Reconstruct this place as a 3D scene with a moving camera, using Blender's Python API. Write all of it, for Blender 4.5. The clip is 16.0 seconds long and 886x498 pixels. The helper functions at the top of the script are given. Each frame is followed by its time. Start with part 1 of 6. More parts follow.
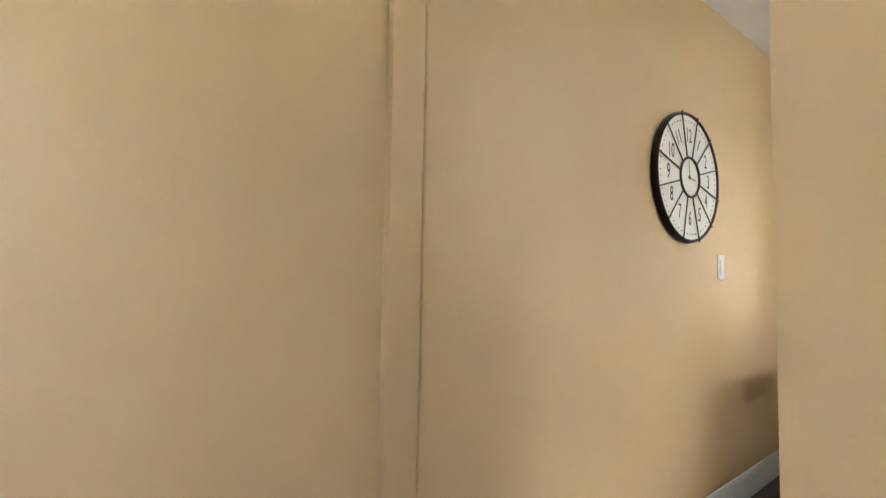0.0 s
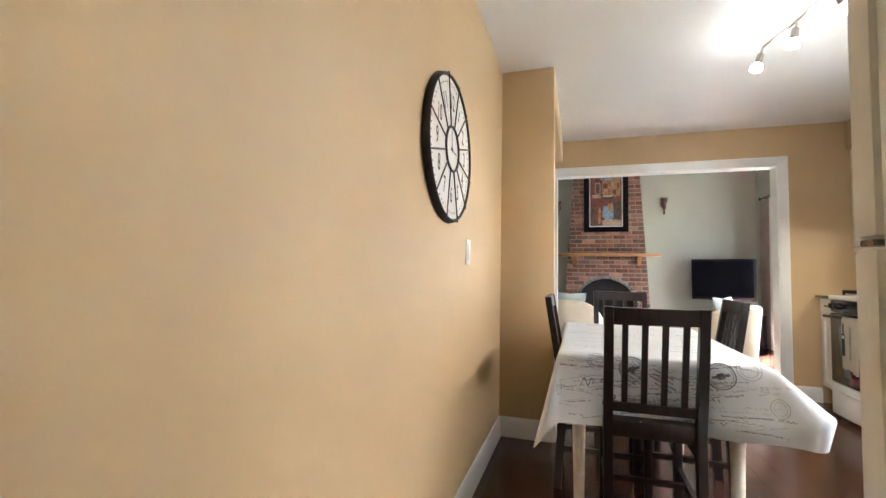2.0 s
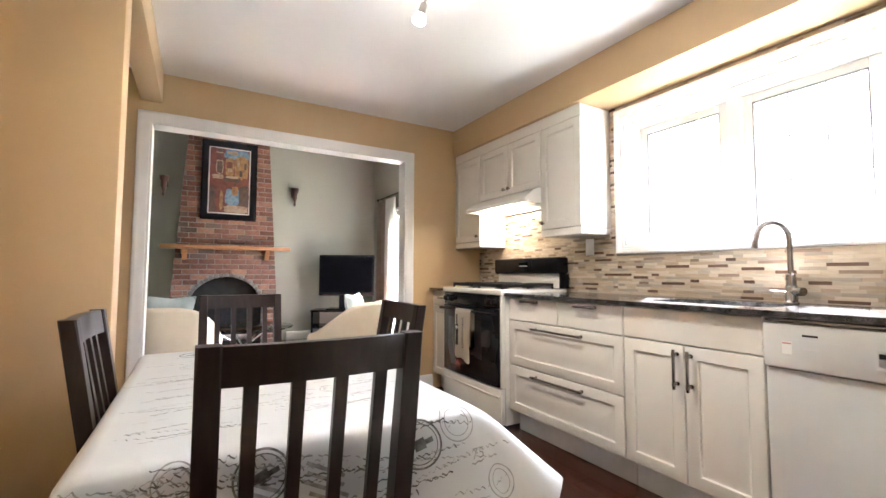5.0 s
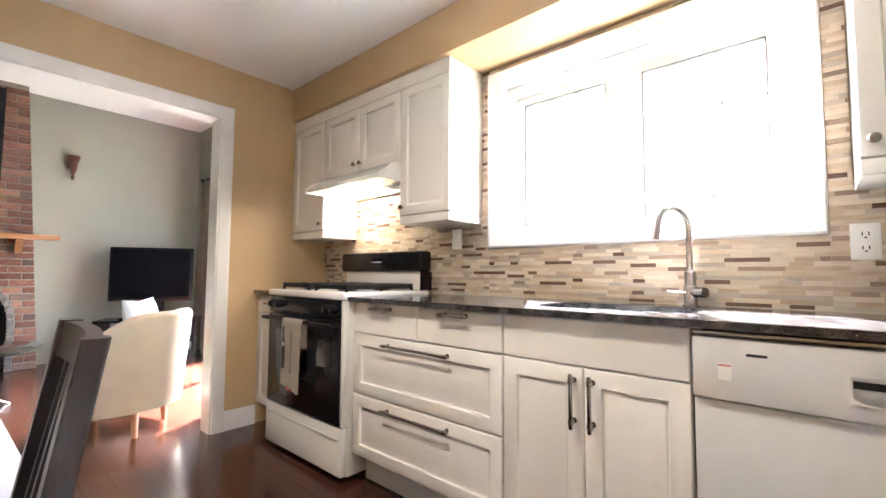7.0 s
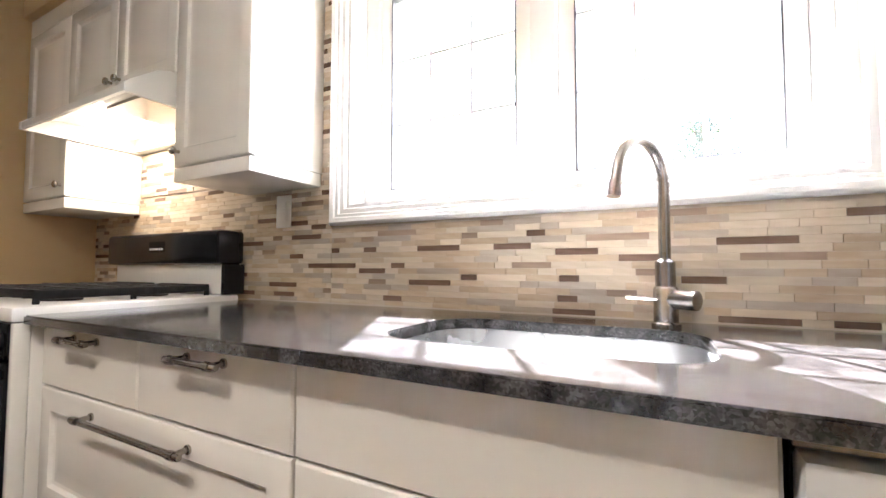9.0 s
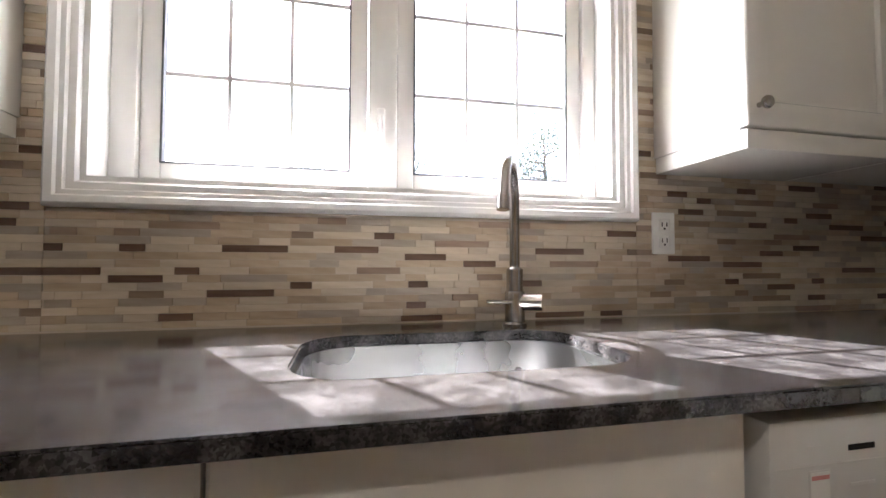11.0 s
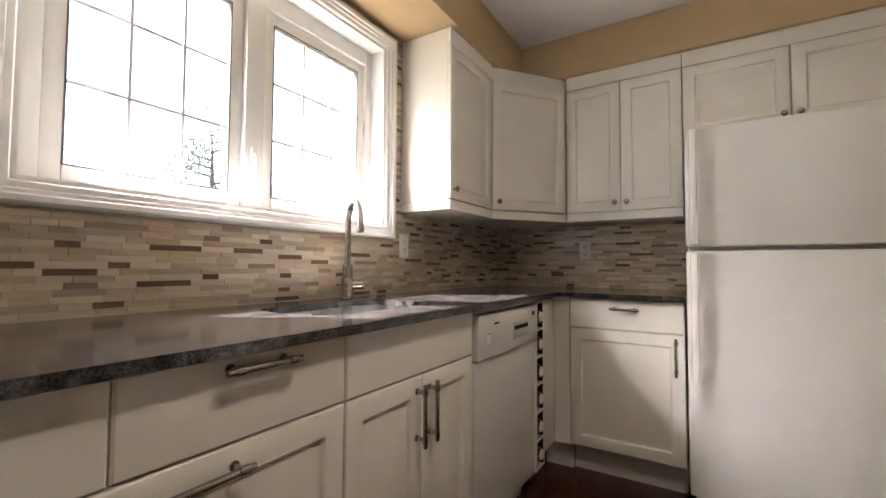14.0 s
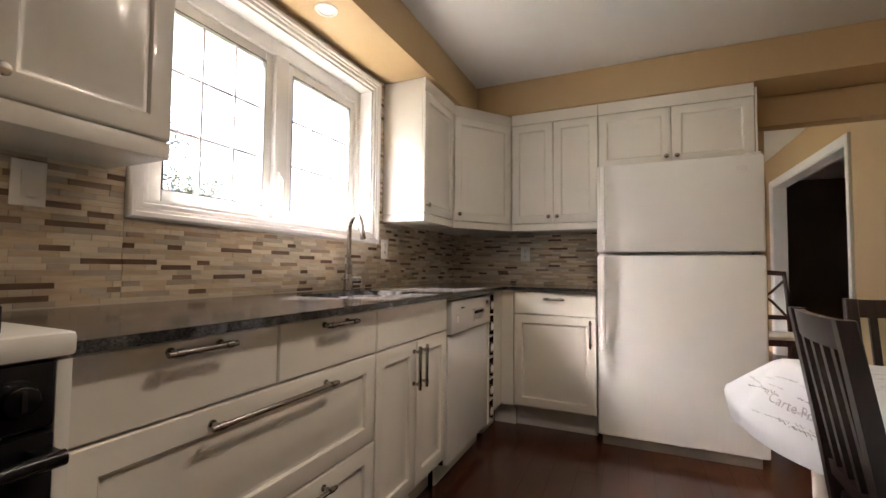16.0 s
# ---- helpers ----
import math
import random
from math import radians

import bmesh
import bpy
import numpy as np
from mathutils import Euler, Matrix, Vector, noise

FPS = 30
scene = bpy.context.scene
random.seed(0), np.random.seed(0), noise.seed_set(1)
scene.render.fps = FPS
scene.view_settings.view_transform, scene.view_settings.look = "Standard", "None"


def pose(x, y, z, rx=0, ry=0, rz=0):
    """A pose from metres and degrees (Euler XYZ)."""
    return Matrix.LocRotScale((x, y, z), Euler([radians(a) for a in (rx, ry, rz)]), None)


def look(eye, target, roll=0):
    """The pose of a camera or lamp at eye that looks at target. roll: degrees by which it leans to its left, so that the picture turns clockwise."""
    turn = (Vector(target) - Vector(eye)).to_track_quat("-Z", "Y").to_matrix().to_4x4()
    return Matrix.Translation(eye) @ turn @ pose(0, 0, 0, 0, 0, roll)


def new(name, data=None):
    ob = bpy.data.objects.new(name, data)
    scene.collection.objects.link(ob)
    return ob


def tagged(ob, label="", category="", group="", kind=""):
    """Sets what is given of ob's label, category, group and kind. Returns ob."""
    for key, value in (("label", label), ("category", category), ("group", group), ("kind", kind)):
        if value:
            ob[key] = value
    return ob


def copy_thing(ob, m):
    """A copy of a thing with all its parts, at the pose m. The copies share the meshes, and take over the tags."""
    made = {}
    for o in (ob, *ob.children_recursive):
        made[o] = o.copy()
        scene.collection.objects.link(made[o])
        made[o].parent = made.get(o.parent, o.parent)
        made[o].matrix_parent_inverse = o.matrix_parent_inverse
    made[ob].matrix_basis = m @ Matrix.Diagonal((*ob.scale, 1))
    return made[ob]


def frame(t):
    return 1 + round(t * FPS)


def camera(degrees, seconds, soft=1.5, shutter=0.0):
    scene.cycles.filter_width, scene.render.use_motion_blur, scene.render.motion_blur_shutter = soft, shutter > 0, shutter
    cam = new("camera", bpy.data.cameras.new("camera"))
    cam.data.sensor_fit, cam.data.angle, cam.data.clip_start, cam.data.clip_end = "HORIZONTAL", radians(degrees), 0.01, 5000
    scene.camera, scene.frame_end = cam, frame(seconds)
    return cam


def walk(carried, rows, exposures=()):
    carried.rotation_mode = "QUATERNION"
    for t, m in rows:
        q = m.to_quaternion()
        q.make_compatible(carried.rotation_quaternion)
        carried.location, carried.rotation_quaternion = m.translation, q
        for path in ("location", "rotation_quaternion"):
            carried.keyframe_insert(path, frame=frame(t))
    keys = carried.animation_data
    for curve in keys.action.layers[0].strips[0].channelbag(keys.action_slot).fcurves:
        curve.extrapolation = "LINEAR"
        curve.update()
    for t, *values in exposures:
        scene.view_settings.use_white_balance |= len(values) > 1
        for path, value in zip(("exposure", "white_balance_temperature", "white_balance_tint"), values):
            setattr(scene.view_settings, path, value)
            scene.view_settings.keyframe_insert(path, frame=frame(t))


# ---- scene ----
cam = camera(92.4, 16.0)
PATH = [
    (0, (-0.660, 2.128, 1.100), (0.510, 3.750, 1.203), 1.0),
    (0.5, (-0.580, 2.262, 1.096), (0.687, 3.808, 1.174), 1.3),
    (1, (-0.504, 2.386, 1.068), (0.990, 3.713, 1.149), 1.4),
    (1.5, (-0.417, 2.447, 1.044), (1.300, 3.469, 1.135), 1.2),
    (2, (-0.294, 2.518, 1.048), (1.611, 3.120, 1.155), 1.0),
    (2.5, (-0.096, 2.539, 1.059), (1.891, 2.740, 1.173), 0.8),
    (3, (0.100, 2.536, 1.060), (2.092, 2.407, 1.177), 0.6),
    (3.5, (0.277, 2.527, 1.065), (2.233, 2.127, 1.184), 0.4),
    (4, (0.429, 2.510, 1.060), (2.320, 1.869, 1.177), 0.2),
    (6.5, (1.138, 2.096, 1.001), (2.575, 0.710, 1.124), 0.5),
    (7, (1.240, 1.911, 1.017), (2.561, 0.414, 1.139), 0.4),
    (7.5, (1.320, 1.672, 1.018), (2.558, 0.106, 1.133), 0.3),
    (8, (1.434, 1.444, 1.013), (2.621, -0.162, 1.128), 0.5),
    (8.5, (1.524, 1.221, 0.997), (2.609, -0.455, 1.125), 0.6),
    (9, (1.590, 1.078, 1.020), (2.533, -0.683, 1.114), 0.1),
    (9.5, (1.664, 0.987, 1.050), (2.344, -0.893, 1.114), -0.1),
    (12, (2.221, 1.117, 1.045), (1.159, -0.577, 1.121), 0.2),
    (12.5, (2.351, 1.161, 1.039), (1.078, -0.379, 1.123), 0.1),
    (13, (2.516, 1.164, 1.025), (1.057, -0.201, 1.114), -0.1),
    (13.5, (2.657, 1.222, 1.013), (1.058, 0.023, 1.101), 0.0),
    (14, (2.802, 1.290, 1.031), (1.107, 0.233, 1.115), 0.3),
    (14.5, (2.961, 1.299, 1.038), (1.208, 0.339, 1.123), 0.5),
    (15, (3.112, 1.322, 1.043), (1.318, 0.443, 1.127), 0.4),
    (15.5, (3.229, 1.367, 1.037), (1.411, 0.538, 1.126), 0.5),
    (16, (3.346, 1.405, 1.021), (1.524, 0.587, 1.111), 0.6),
]
EXPOSURES = [(0, 4.8, 5500, 6), (0.8, 4.95, 5450, 7), (1.5, 5.2, 5400, 9), (2.5, 5.15, 5400, 11), (4.2, 5.15, 5550, 13), (6.3, 5.28, 5550, 15), (9.7, 4.55, 5550, 16), (11.8, 3.4, 5800, 16), (13.5, 3.55, 6000, 17), (14.3, 3.8, 6100, 17), (16, 3.75, 6300, 18)]
walk(cam, [(t, look(eye, target, roll)) for t, eye, target, roll in PATH], EXPOSURES)

# ---- light ----
SUN_WAY = Vector((-0.55, 1.0, -1.40)).normalized()
world = bpy.data.worlds.new("sky")
scene.world = world
world.use_nodes = True
nt = world.node_tree
sky = nt.nodes.new("ShaderNodeTexSky")
sky.sky_type = "NISHITA"
sky.sun_disc = False
sky.sun_elevation = math.asin(-SUN_WAY.z)
sky.sun_rotation = math.atan2(-SUN_WAY.x, -SUN_WAY.y)
sky.air_density, sky.dust_density, sky.ozone_density = 0.8, 6.0, 0.6
nt.links.new(sky.outputs[0], nt.nodes["Background"].inputs[0])
nt.nodes["Background"].inputs[1].default_value = 0.15
sun = new("sun", bpy.data.lights.new("sun", "SUN"))
sun.data.energy, sun.data.angle, sun.data.color = 4.8, radians(0.55), (1.0, 0.94, 0.85)
sun.matrix_world = Matrix.Translation((2, -6, 8)) @ SUN_WAY.to_track_quat("-Z", "Y").to_matrix().to_4x4()


def lamp(name, kind, m, energy, color, **more):
    ob = new(name, bpy.data.lights.new(name, kind))
    ob.data.energy, ob.data.color = energy, color
    ob.matrix_world = m
    return ob


sky_patio = lamp("sky_patio", "AREA", look((5.95, -0.36, 1.05), (5.95, 2.0, 0.9)), 0.10, (0.93, 0.99, 0.96))
sky_patio.data.shape, sky_patio.data.size, sky_patio.data.size_y = "RECTANGLE", 1.7, 1.9
# added fill lamp in an unseen, invented window, to brighten the hall wall
hall_fill = lamp("hall_fill", "AREA", look((-1.9, 0.80, 1.45), (-0.3, 3.0, 1.3)), 0.34, (0.94, 1.0, 0.80))
hall_fill.data.shape, hall_fill.data.size, hall_fill.data.size_y = "RECTANGLE", 0.7, 1.2

# ---- materials ----
def material(name, color, rough=0.5, metal=0.0, second=None, scale=8.0, stretch=(1, 1, 1), detail=4.0, mix=0.5, bump=0.0,
             bump_scale=60.0, spread=0.0, coat=0.0, rough_var=0.0, ramp=(0.35, 0.65)):
    """A principled material: two tones by noise, fine relief, and a small random tone from piece to piece."""
    m = bpy.data.materials.new(name)
    m.use_nodes = True
    t = m.node_tree
    n, link = t.nodes, t.links.new
    b = n["Principled BSDF"]
    b.inputs["Base Color"].default_value = (*color, 1)
    b.inputs["Roughness"].default_value = rough
    b.inputs["Metallic"].default_value = metal
    b.inputs["Coat Weight"].default_value = coat
    b.inputs["Coat Roughness"].default_value = 0.08
    co = n.new("ShaderNodeTexCoord")
    mp = n.new("ShaderNodeMapping")
    mp.inputs["Scale"].default_value = stretch
    link(co.outputs["Object"], mp.inputs["Vector"])
    out = None
    if second:
        nz = n.new("ShaderNodeTexNoise")
        nz.inputs["Scale"].default_value, nz.inputs["Detail"].default_value = scale, detail
        link(mp.outputs[0], nz.inputs["Vector"])
        rp = n.new("ShaderNodeMapRange")
        rp.inputs["From Min"].default_value, rp.inputs["From Max"].default_value = ramp
        rp.inputs["To Max"].default_value = mix
        link(nz.outputs["Fac"], rp.inputs["Value"])
        mx = n.new("ShaderNodeMix")
        mx.data_type = "RGBA"
        mx.inputs[6].default_value, mx.inputs[7].default_value = (*color, 1), (*second, 1)
        link(rp.outputs[0], mx.inputs[0])
        out = mx.outputs[2]
        if rough_var:
            rr = n.new("ShaderNodeMapRange")
            rr.inputs["From Min"].default_value, rr.inputs["From Max"].default_value = 0.3, 0.7
            rr.inputs["To Min"].default_value, rr.inputs["To Max"].default_value = rough - rough_var, rough + rough_var
            link(nz.outputs["Fac"], rr.inputs["Value"])
            link(rr.outputs[0], b.inputs["Roughness"])
    if spread:
        oi = n.new("ShaderNodeObjectInfo")
        ge = n.new("ShaderNodeNewGeometry")
        ad = n.new("ShaderNodeMath")
        ad.operation = "ADD"
        link(oi.outputs["Random"], ad.inputs[0])
        link(ge.outputs["Random Per Island"], ad.inputs[1])
        fr = n.new("ShaderNodeMath")
        fr.operation = "FRACT"
        link(ad.outputs[0], fr.inputs[0])
        vr = n.new("ShaderNodeMapRange")
        vr.inputs["To Min"].default_value, vr.inputs["To Max"].default_value = 1 - spread, 1 + spread
        link(fr.outputs[0], vr.inputs["Value"])
        hs = n.new("ShaderNodeHueSaturation")
        link(vr.outputs[0], hs.inputs["Value"])
        if out is None:
            hs.inputs["Color"].default_value = (*color, 1)
        else:
            link(out, hs.inputs["Color"])
        out = hs.outputs[0]
    if out is not None:
        link(out, b.inputs["Base Color"])
    if bump:
        nb = n.new("ShaderNodeTexNoise")
        nb.inputs["Scale"].default_value, nb.inputs["Detail"].default_value = bump_scale, 3
        link(mp.outputs[0], nb.inputs["Vector"])
        bp = n.new("ShaderNodeBump")
        bp.inputs["Strength"].default_value, bp.inputs["Distance"].default_value = bump, 0.002
        link(nb.outputs["Fac"], bp.inputs["Height"])
        link(bp.outputs[0], b.inputs["Normal"])
    return m


def glowing(name, color, strength):
    m = material(name, color, 0.4)
    b = m.node_tree.nodes["Principled BSDF"]
    b.inputs["Emission Color"].default_value, b.inputs["Emission Strength"].default_value = (*color, 1), strength
    return m


def glassy(name, color, rough=0.0):
    m = material(name, color, rough)
    b = m.node_tree.nodes["Principled BSDF"]
    b.inputs["Transmission Weight"].default_value, b.inputs["IOR"].default_value = 1.0, 1.45
    return m


def granite():
    """Polished dark brown stone: grey-brown clouds, fine crystals and a few pale veins."""
    m = material("dark_brown_granite", (0.021, 0.019, 0.018), 0.16, second=(0.084, 0.077, 0.073), scale=26, detail=8, mix=0.75, ramp=(0.42, 0.68), bump=0.2, bump_scale=45, coat=0.25)
    n, link = m.node_tree.nodes, m.node_tree.links.new
    b = n["Principled BSDF"]
    old = b.inputs["Base Color"].links[0].from_socket
    co = n.new("ShaderNodeTexCoord")
    cells = n.new("ShaderNodeTexVoronoi")
    cells.inputs["Scale"].default_value = 300
    link(co.outputs["Object"], cells.inputs["Vector"])
    rp = n.new("ShaderNodeMapRange")
    rp.inputs["From Min"].default_value, rp.inputs["From Max"].default_value = 0.2, 0.9
    rp.inputs["To Min"].default_value, rp.inputs["To Max"].default_value = 0.6, 1.35
    sep = n.new("ShaderNodeSeparateColor")
    link(cells.outputs["Color"], sep.inputs[0])
    link(sep.outputs[0], rp.inputs["Value"])
    hs = n.new("ShaderNodeHueSaturation")
    link(old, hs.inputs["Color"])
    link(rp.outputs[0], hs.inputs["Value"])
    link(hs.outputs[0], b.inputs["Base Color"])
    return m


TAN = material("tan_wall_paint", (0.54, 0.385, 0.205), 0.5, second=(0.50, 0.35, 0.18), scale=1.7, bump=0.12, bump_scale=260)
GREY = material("grey_wall_paint", (0.28, 0.276, 0.225), 0.6, second=(0.258, 0.254, 0.206), scale=1.5, bump=0.12, bump_scale=260)
CEIL = material("white_ceiling_paint", (0.80, 0.79, 0.77), 0.45, second=(0.76, 0.75, 0.73), scale=2.0, bump=0.1, bump_scale=200)
TRIM = material("white_trim_paint", (0.80, 0.79, 0.76), 0.35, second=(0.74, 0.73, 0.70), scale=5, bump=0.05, bump_scale=90)
CAB = material("white_foil_cabinet", (0.80, 0.77, 0.70), 0.22, second=(0.77, 0.74, 0.67), scale=3, bump=0.03, bump_scale=40, coat=0.25)
KICK = material("grey_white_plinth", (0.66, 0.65, 0.62), 0.4, second=(0.58, 0.57, 0.54), scale=9)
ENAMEL = material("white_enamel", (0.80, 0.79, 0.74), 0.2, second=(0.76, 0.75, 0.70), scale=2, coat=0.3)
FRIDGE = material("white_textured_enamel", (0.73, 0.725, 0.69), 0.38, second=(0.70, 0.695, 0.66), scale=3, bump=0.25, bump_scale=420)
WASHER = material("grey_white_enamel", (0.64, 0.635, 0.61), 0.28, second=(0.60, 0.595, 0.57), scale=2, coat=0.2)
PLASTIC = material("white_plastic", (0.80, 0.79, 0.75), 0.35, second=(0.75, 0.74, 0.70), scale=6)
def dull(m, level):
    m.node_tree.nodes["Principled BSDF"].inputs["Specular IOR Level"].default_value = level
    return m


BLACK = dull(material("black_enamel", (0.008, 0.008, 0.009), 0.16, second=(0.013, 0.013, 0.014), scale=6), 0.25)
MATTE = dull(material("black_cast_iron", (0.012, 0.012, 0.012), 0.75, second=(0.022, 0.021, 0.02), scale=40, bump=0.3, bump_scale=300), 0.15)
OVEN_GLASS = dull(material("black_oven_glass", (0.005, 0.005, 0.006), 0.05, second=(0.008, 0.008, 0.009), scale=4), 0.6)
STEEL = material("brushed_steel", (0.40, 0.372, 0.335), 0.27, 1.0, second=(0.33, 0.31, 0.28), scale=30, stretch=(1, 1, 14), bump=0.05, bump_scale=200)
SINK = material("stainless_sink", (0.50, 0.50, 0.49), 0.27, 1.0, second=(0.46, 0.46, 0.45), scale=4, rough_var=0.02)
CHROME = material("chrome", (0.78, 0.78, 0.77), 0.08, 1.0, second=(0.7, 0.7, 0.7), scale=12)
STONE = granite()
WOOD_FLOOR = material("dark_wood_floor", (0.072, 0.020, 0.010), 0.2, second=(0.026, 0.008, 0.005), scale=7, stretch=(1, 9, 1), detail=6, mix=0.9,
                      bump=0.08, bump_scale=60, spread=0.10, coat=0.12, rough_var=0.05)
CHAIR_WOOD = material("espresso_stained_wood", (0.012, 0.007, 0.006), 0.4, second=(0.030, 0.015, 0.012), scale=10, stretch=(6, 6, 1), mix=0.7, bump=0.06, bump_scale=80, coat=0.06)
RED_WOOD = material("mahogany_wood", (0.075, 0.022, 0.013), 0.32, second=(0.035, 0.01, 0.007), scale=8, stretch=(5, 5, 1), mix=0.8, coat=0.2)
CLOTH = material("white_oilcloth", (0.60, 0.62, 0.635), 0.38, second=(0.54, 0.56, 0.575), scale=6, bump=0.25, bump_scale=25, coat=0.1)
INK = material("grey_print_ink", (0.05, 0.05, 0.05), 0.5, second=(0.20, 0.20, 0.20), scale=60, mix=0.9)
INK_PALE = material("pale_print_ink", (0.22, 0.22, 0.23), 0.5, second=(0.42, 0.42, 0.42), scale=60, mix=0.8)
LEG_PAINT = material("cream_table_paint", (0.74, 0.69, 0.60), 0.4, second=(0.68, 0.63, 0.54), scale=9)
MORTAR = material("pale_mortar", (0.27, 0.235, 0.195), 0.85, second=(0.18, 0.155, 0.125), scale=30, bump=0.5, bump_scale=120)
BRICK = material("red_clay_brick", (0.20, 0.095, 0.058), 0.85, second=(0.12, 0.048, 0.03), scale=22, mix=0.85, bump=0.6, bump_scale=90, spread=0.35)
BRICK_DARK = material("dark_burnt_brick", (0.105, 0.078, 0.060), 0.85, second=(0.17, 0.10, 0.07), scale=22, mix=0.7, bump=0.6, bump_scale=90, spread=0.35)
BRICK_PALE = material("pale_orange_brick", (0.28, 0.15, 0.088), 0.85, second=(0.2, 0.096, 0.06), scale=22, mix=0.8, bump=0.6, bump_scale=90, spread=0.25)
ARCH_STONE = material("grey_arch_stone", (0.19, 0.18, 0.165), 0.85, second=(0.11, 0.105, 0.10), scale=25, mix=0.9, bump=0.6, bump_scale=70, spread=0.2)
MANTEL = material("honey_oak", (0.36, 0.17, 0.06), 0.42, second=(0.26, 0.115, 0.04), scale=9, stretch=(2, 1, 12), mix=0.8, bump=0.1, bump_scale=60)
SOOT = material("sooty_firebox", (0.012, 0.011, 0.010), 0.8, second=(0.03, 0.027, 0.025), scale=14, bump=0.3, bump_scale=60)
LOG = material("grey_ash_log", (0.25, 0.22, 0.19), 0.9, second=(0.08, 0.06, 0.05), scale=15, mix=0.9, bump=0.7, bump_scale=40)
CREAM = material("cream_upholstery", (0.68, 0.60, 0.47), 0.85, second=(0.62, 0.54, 0.42), scale=14, bump=0.35, bump_scale=500)
PILLOW = material("pale_blue_cushion", (0.52, 0.60, 0.62), 0.85, second=(0.45, 0.53, 0.56), scale=18, bump=0.3, bump_scale=300)
BEECH = material("beech_wood", (0.48, 0.27, 0.12), 0.4, second=(0.38, 0.2, 0.085), scale=8, stretch=(6, 6, 1))
CURTAIN = material("taupe_curtain", (0.30, 0.26, 0.22), 0.85, second=(0.24, 0.21, 0.18), scale=10, bump=0.3, bump_scale=300)
SHEER = material("white_sheer_curtain", (0.75, 0.73, 0.69), 0.85, second=(0.68, 0.66, 0.62), scale=10, bump=0.3, bump_scale=300)
TV_BLACK = dull(material("black_gloss_plastic", (0.007, 0.007, 0.008), 0.2, second=(0.011, 0.011, 0.012), scale=3), 0.2)
SCREEN = dull(material("black_screen", (0.003, 0.003, 0.004), 0.12, second=(0.005, 0.005, 0.006), scale=2), 0.06)
GLASS = glassy("clear_glass", (1, 1, 1))
GREEN_GLASS = glassy("green_edge_glass", (0.80, 0.93, 0.90))
DIAL = material("aged_white_dial", (0.72, 0.69, 0.64), 0.5, second=(0.58, 0.54, 0.48), scale=9, detail=6, mix=0.5, ramp=(0.45, 0.7))
IRON = material("dark_bronze_iron", (0.022, 0.015, 0.012), 0.45, 0.6, second=(0.05, 0.032, 0.022), scale=25, bump=0.15)
TOWEL = material("beige_tea_towel", (0.70, 0.62, 0.50), 0.9, second=(0.63, 0.55, 0.44), scale=40, bump=0.4, bump_scale=500)
TOWEL_DARK = material("charcoal_print", (0.03, 0.028, 0.027), 0.9, second=(0.06, 0.055, 0.05), scale=40)
BULB = glowing("lit_bulb", (1.0, 0.90, 0.74), 3.0)
GASKET = material("grey_rubber_seal", (0.10, 0.10, 0.10), 0.6, second=(0.14, 0.14, 0.14), scale=30)
PALE_RED = material("faded_red_print", (0.55, 0.20, 0.18), 0.5, second=(0.6, 0.3, 0.28), scale=60)
HOOD_BULB = glowing("hood_bulb_glass", (1.0, 0.84, 0.60), 0.5)
GROUT = material("pale_grout", (0.50, 0.425, 0.33), 0.8, second=(0.44, 0.37, 0.285), scale=40, bump=0.2, bump_scale=200)
TILES = [
    material("cream_marble_strip", (0.60, 0.51, 0.39), 0.22, second=(0.50, 0.415, 0.305), scale=14, stretch=(1, 1, 6), mix=0.8, spread=0.10),
    material("beige_stone_strip", (0.51, 0.405, 0.285), 0.26, second=(0.41, 0.315, 0.215), scale=14, stretch=(1, 1, 6), mix=0.8, spread=0.12),
    material("grey_stone_strip", (0.43, 0.37, 0.295), 0.26, second=(0.35, 0.295, 0.23), scale=14, stretch=(1, 1, 6), mix=0.8, spread=0.12),
    material("brown_glass_strip", (0.17, 0.112, 0.08), 0.15, second=(0.10, 0.062, 0.043), scale=10, stretch=(1, 1, 5), mix=0.8, spread=0.25, coat=0.4),
    material("taupe_glass_strip", (0.31, 0.235, 0.175), 0.18, second=(0.23, 0.165, 0.12), scale=10, stretch=(1, 1, 5), mix=0.8, spread=0.2, coat=0.3),
]
LEAF = material("green_leaves", (0.08, 0.105, 0.065), 0.6, second=(0.05, 0.07, 0.045), scale=6, spread=0.4)
BARK = material("grey_bark", (0.12, 0.09, 0.065), 0.9, second=(0.07, 0.05, 0.04), scale=12, bump=0.6, bump_scale=40)
GRASS = material("dry_lawn", (0.11, 0.13, 0.05), 0.9, second=(0.16, 0.14, 0.07), scale=0.8, bump=0.4, bump_scale=30)
DARK_ROOM = material("brown_dining_wall", (0.16, 0.105, 0.07), 0.6, second=(0.14, 0.09, 0.06), scale=2)
CABINET_WOOD = material("dark_cherry_wood", (0.028, 0.011, 0.008), 0.28, second=(0.05, 0.02, 0.013), scale=8, stretch=(6, 6, 1), mix=0.8, coat=0.2)
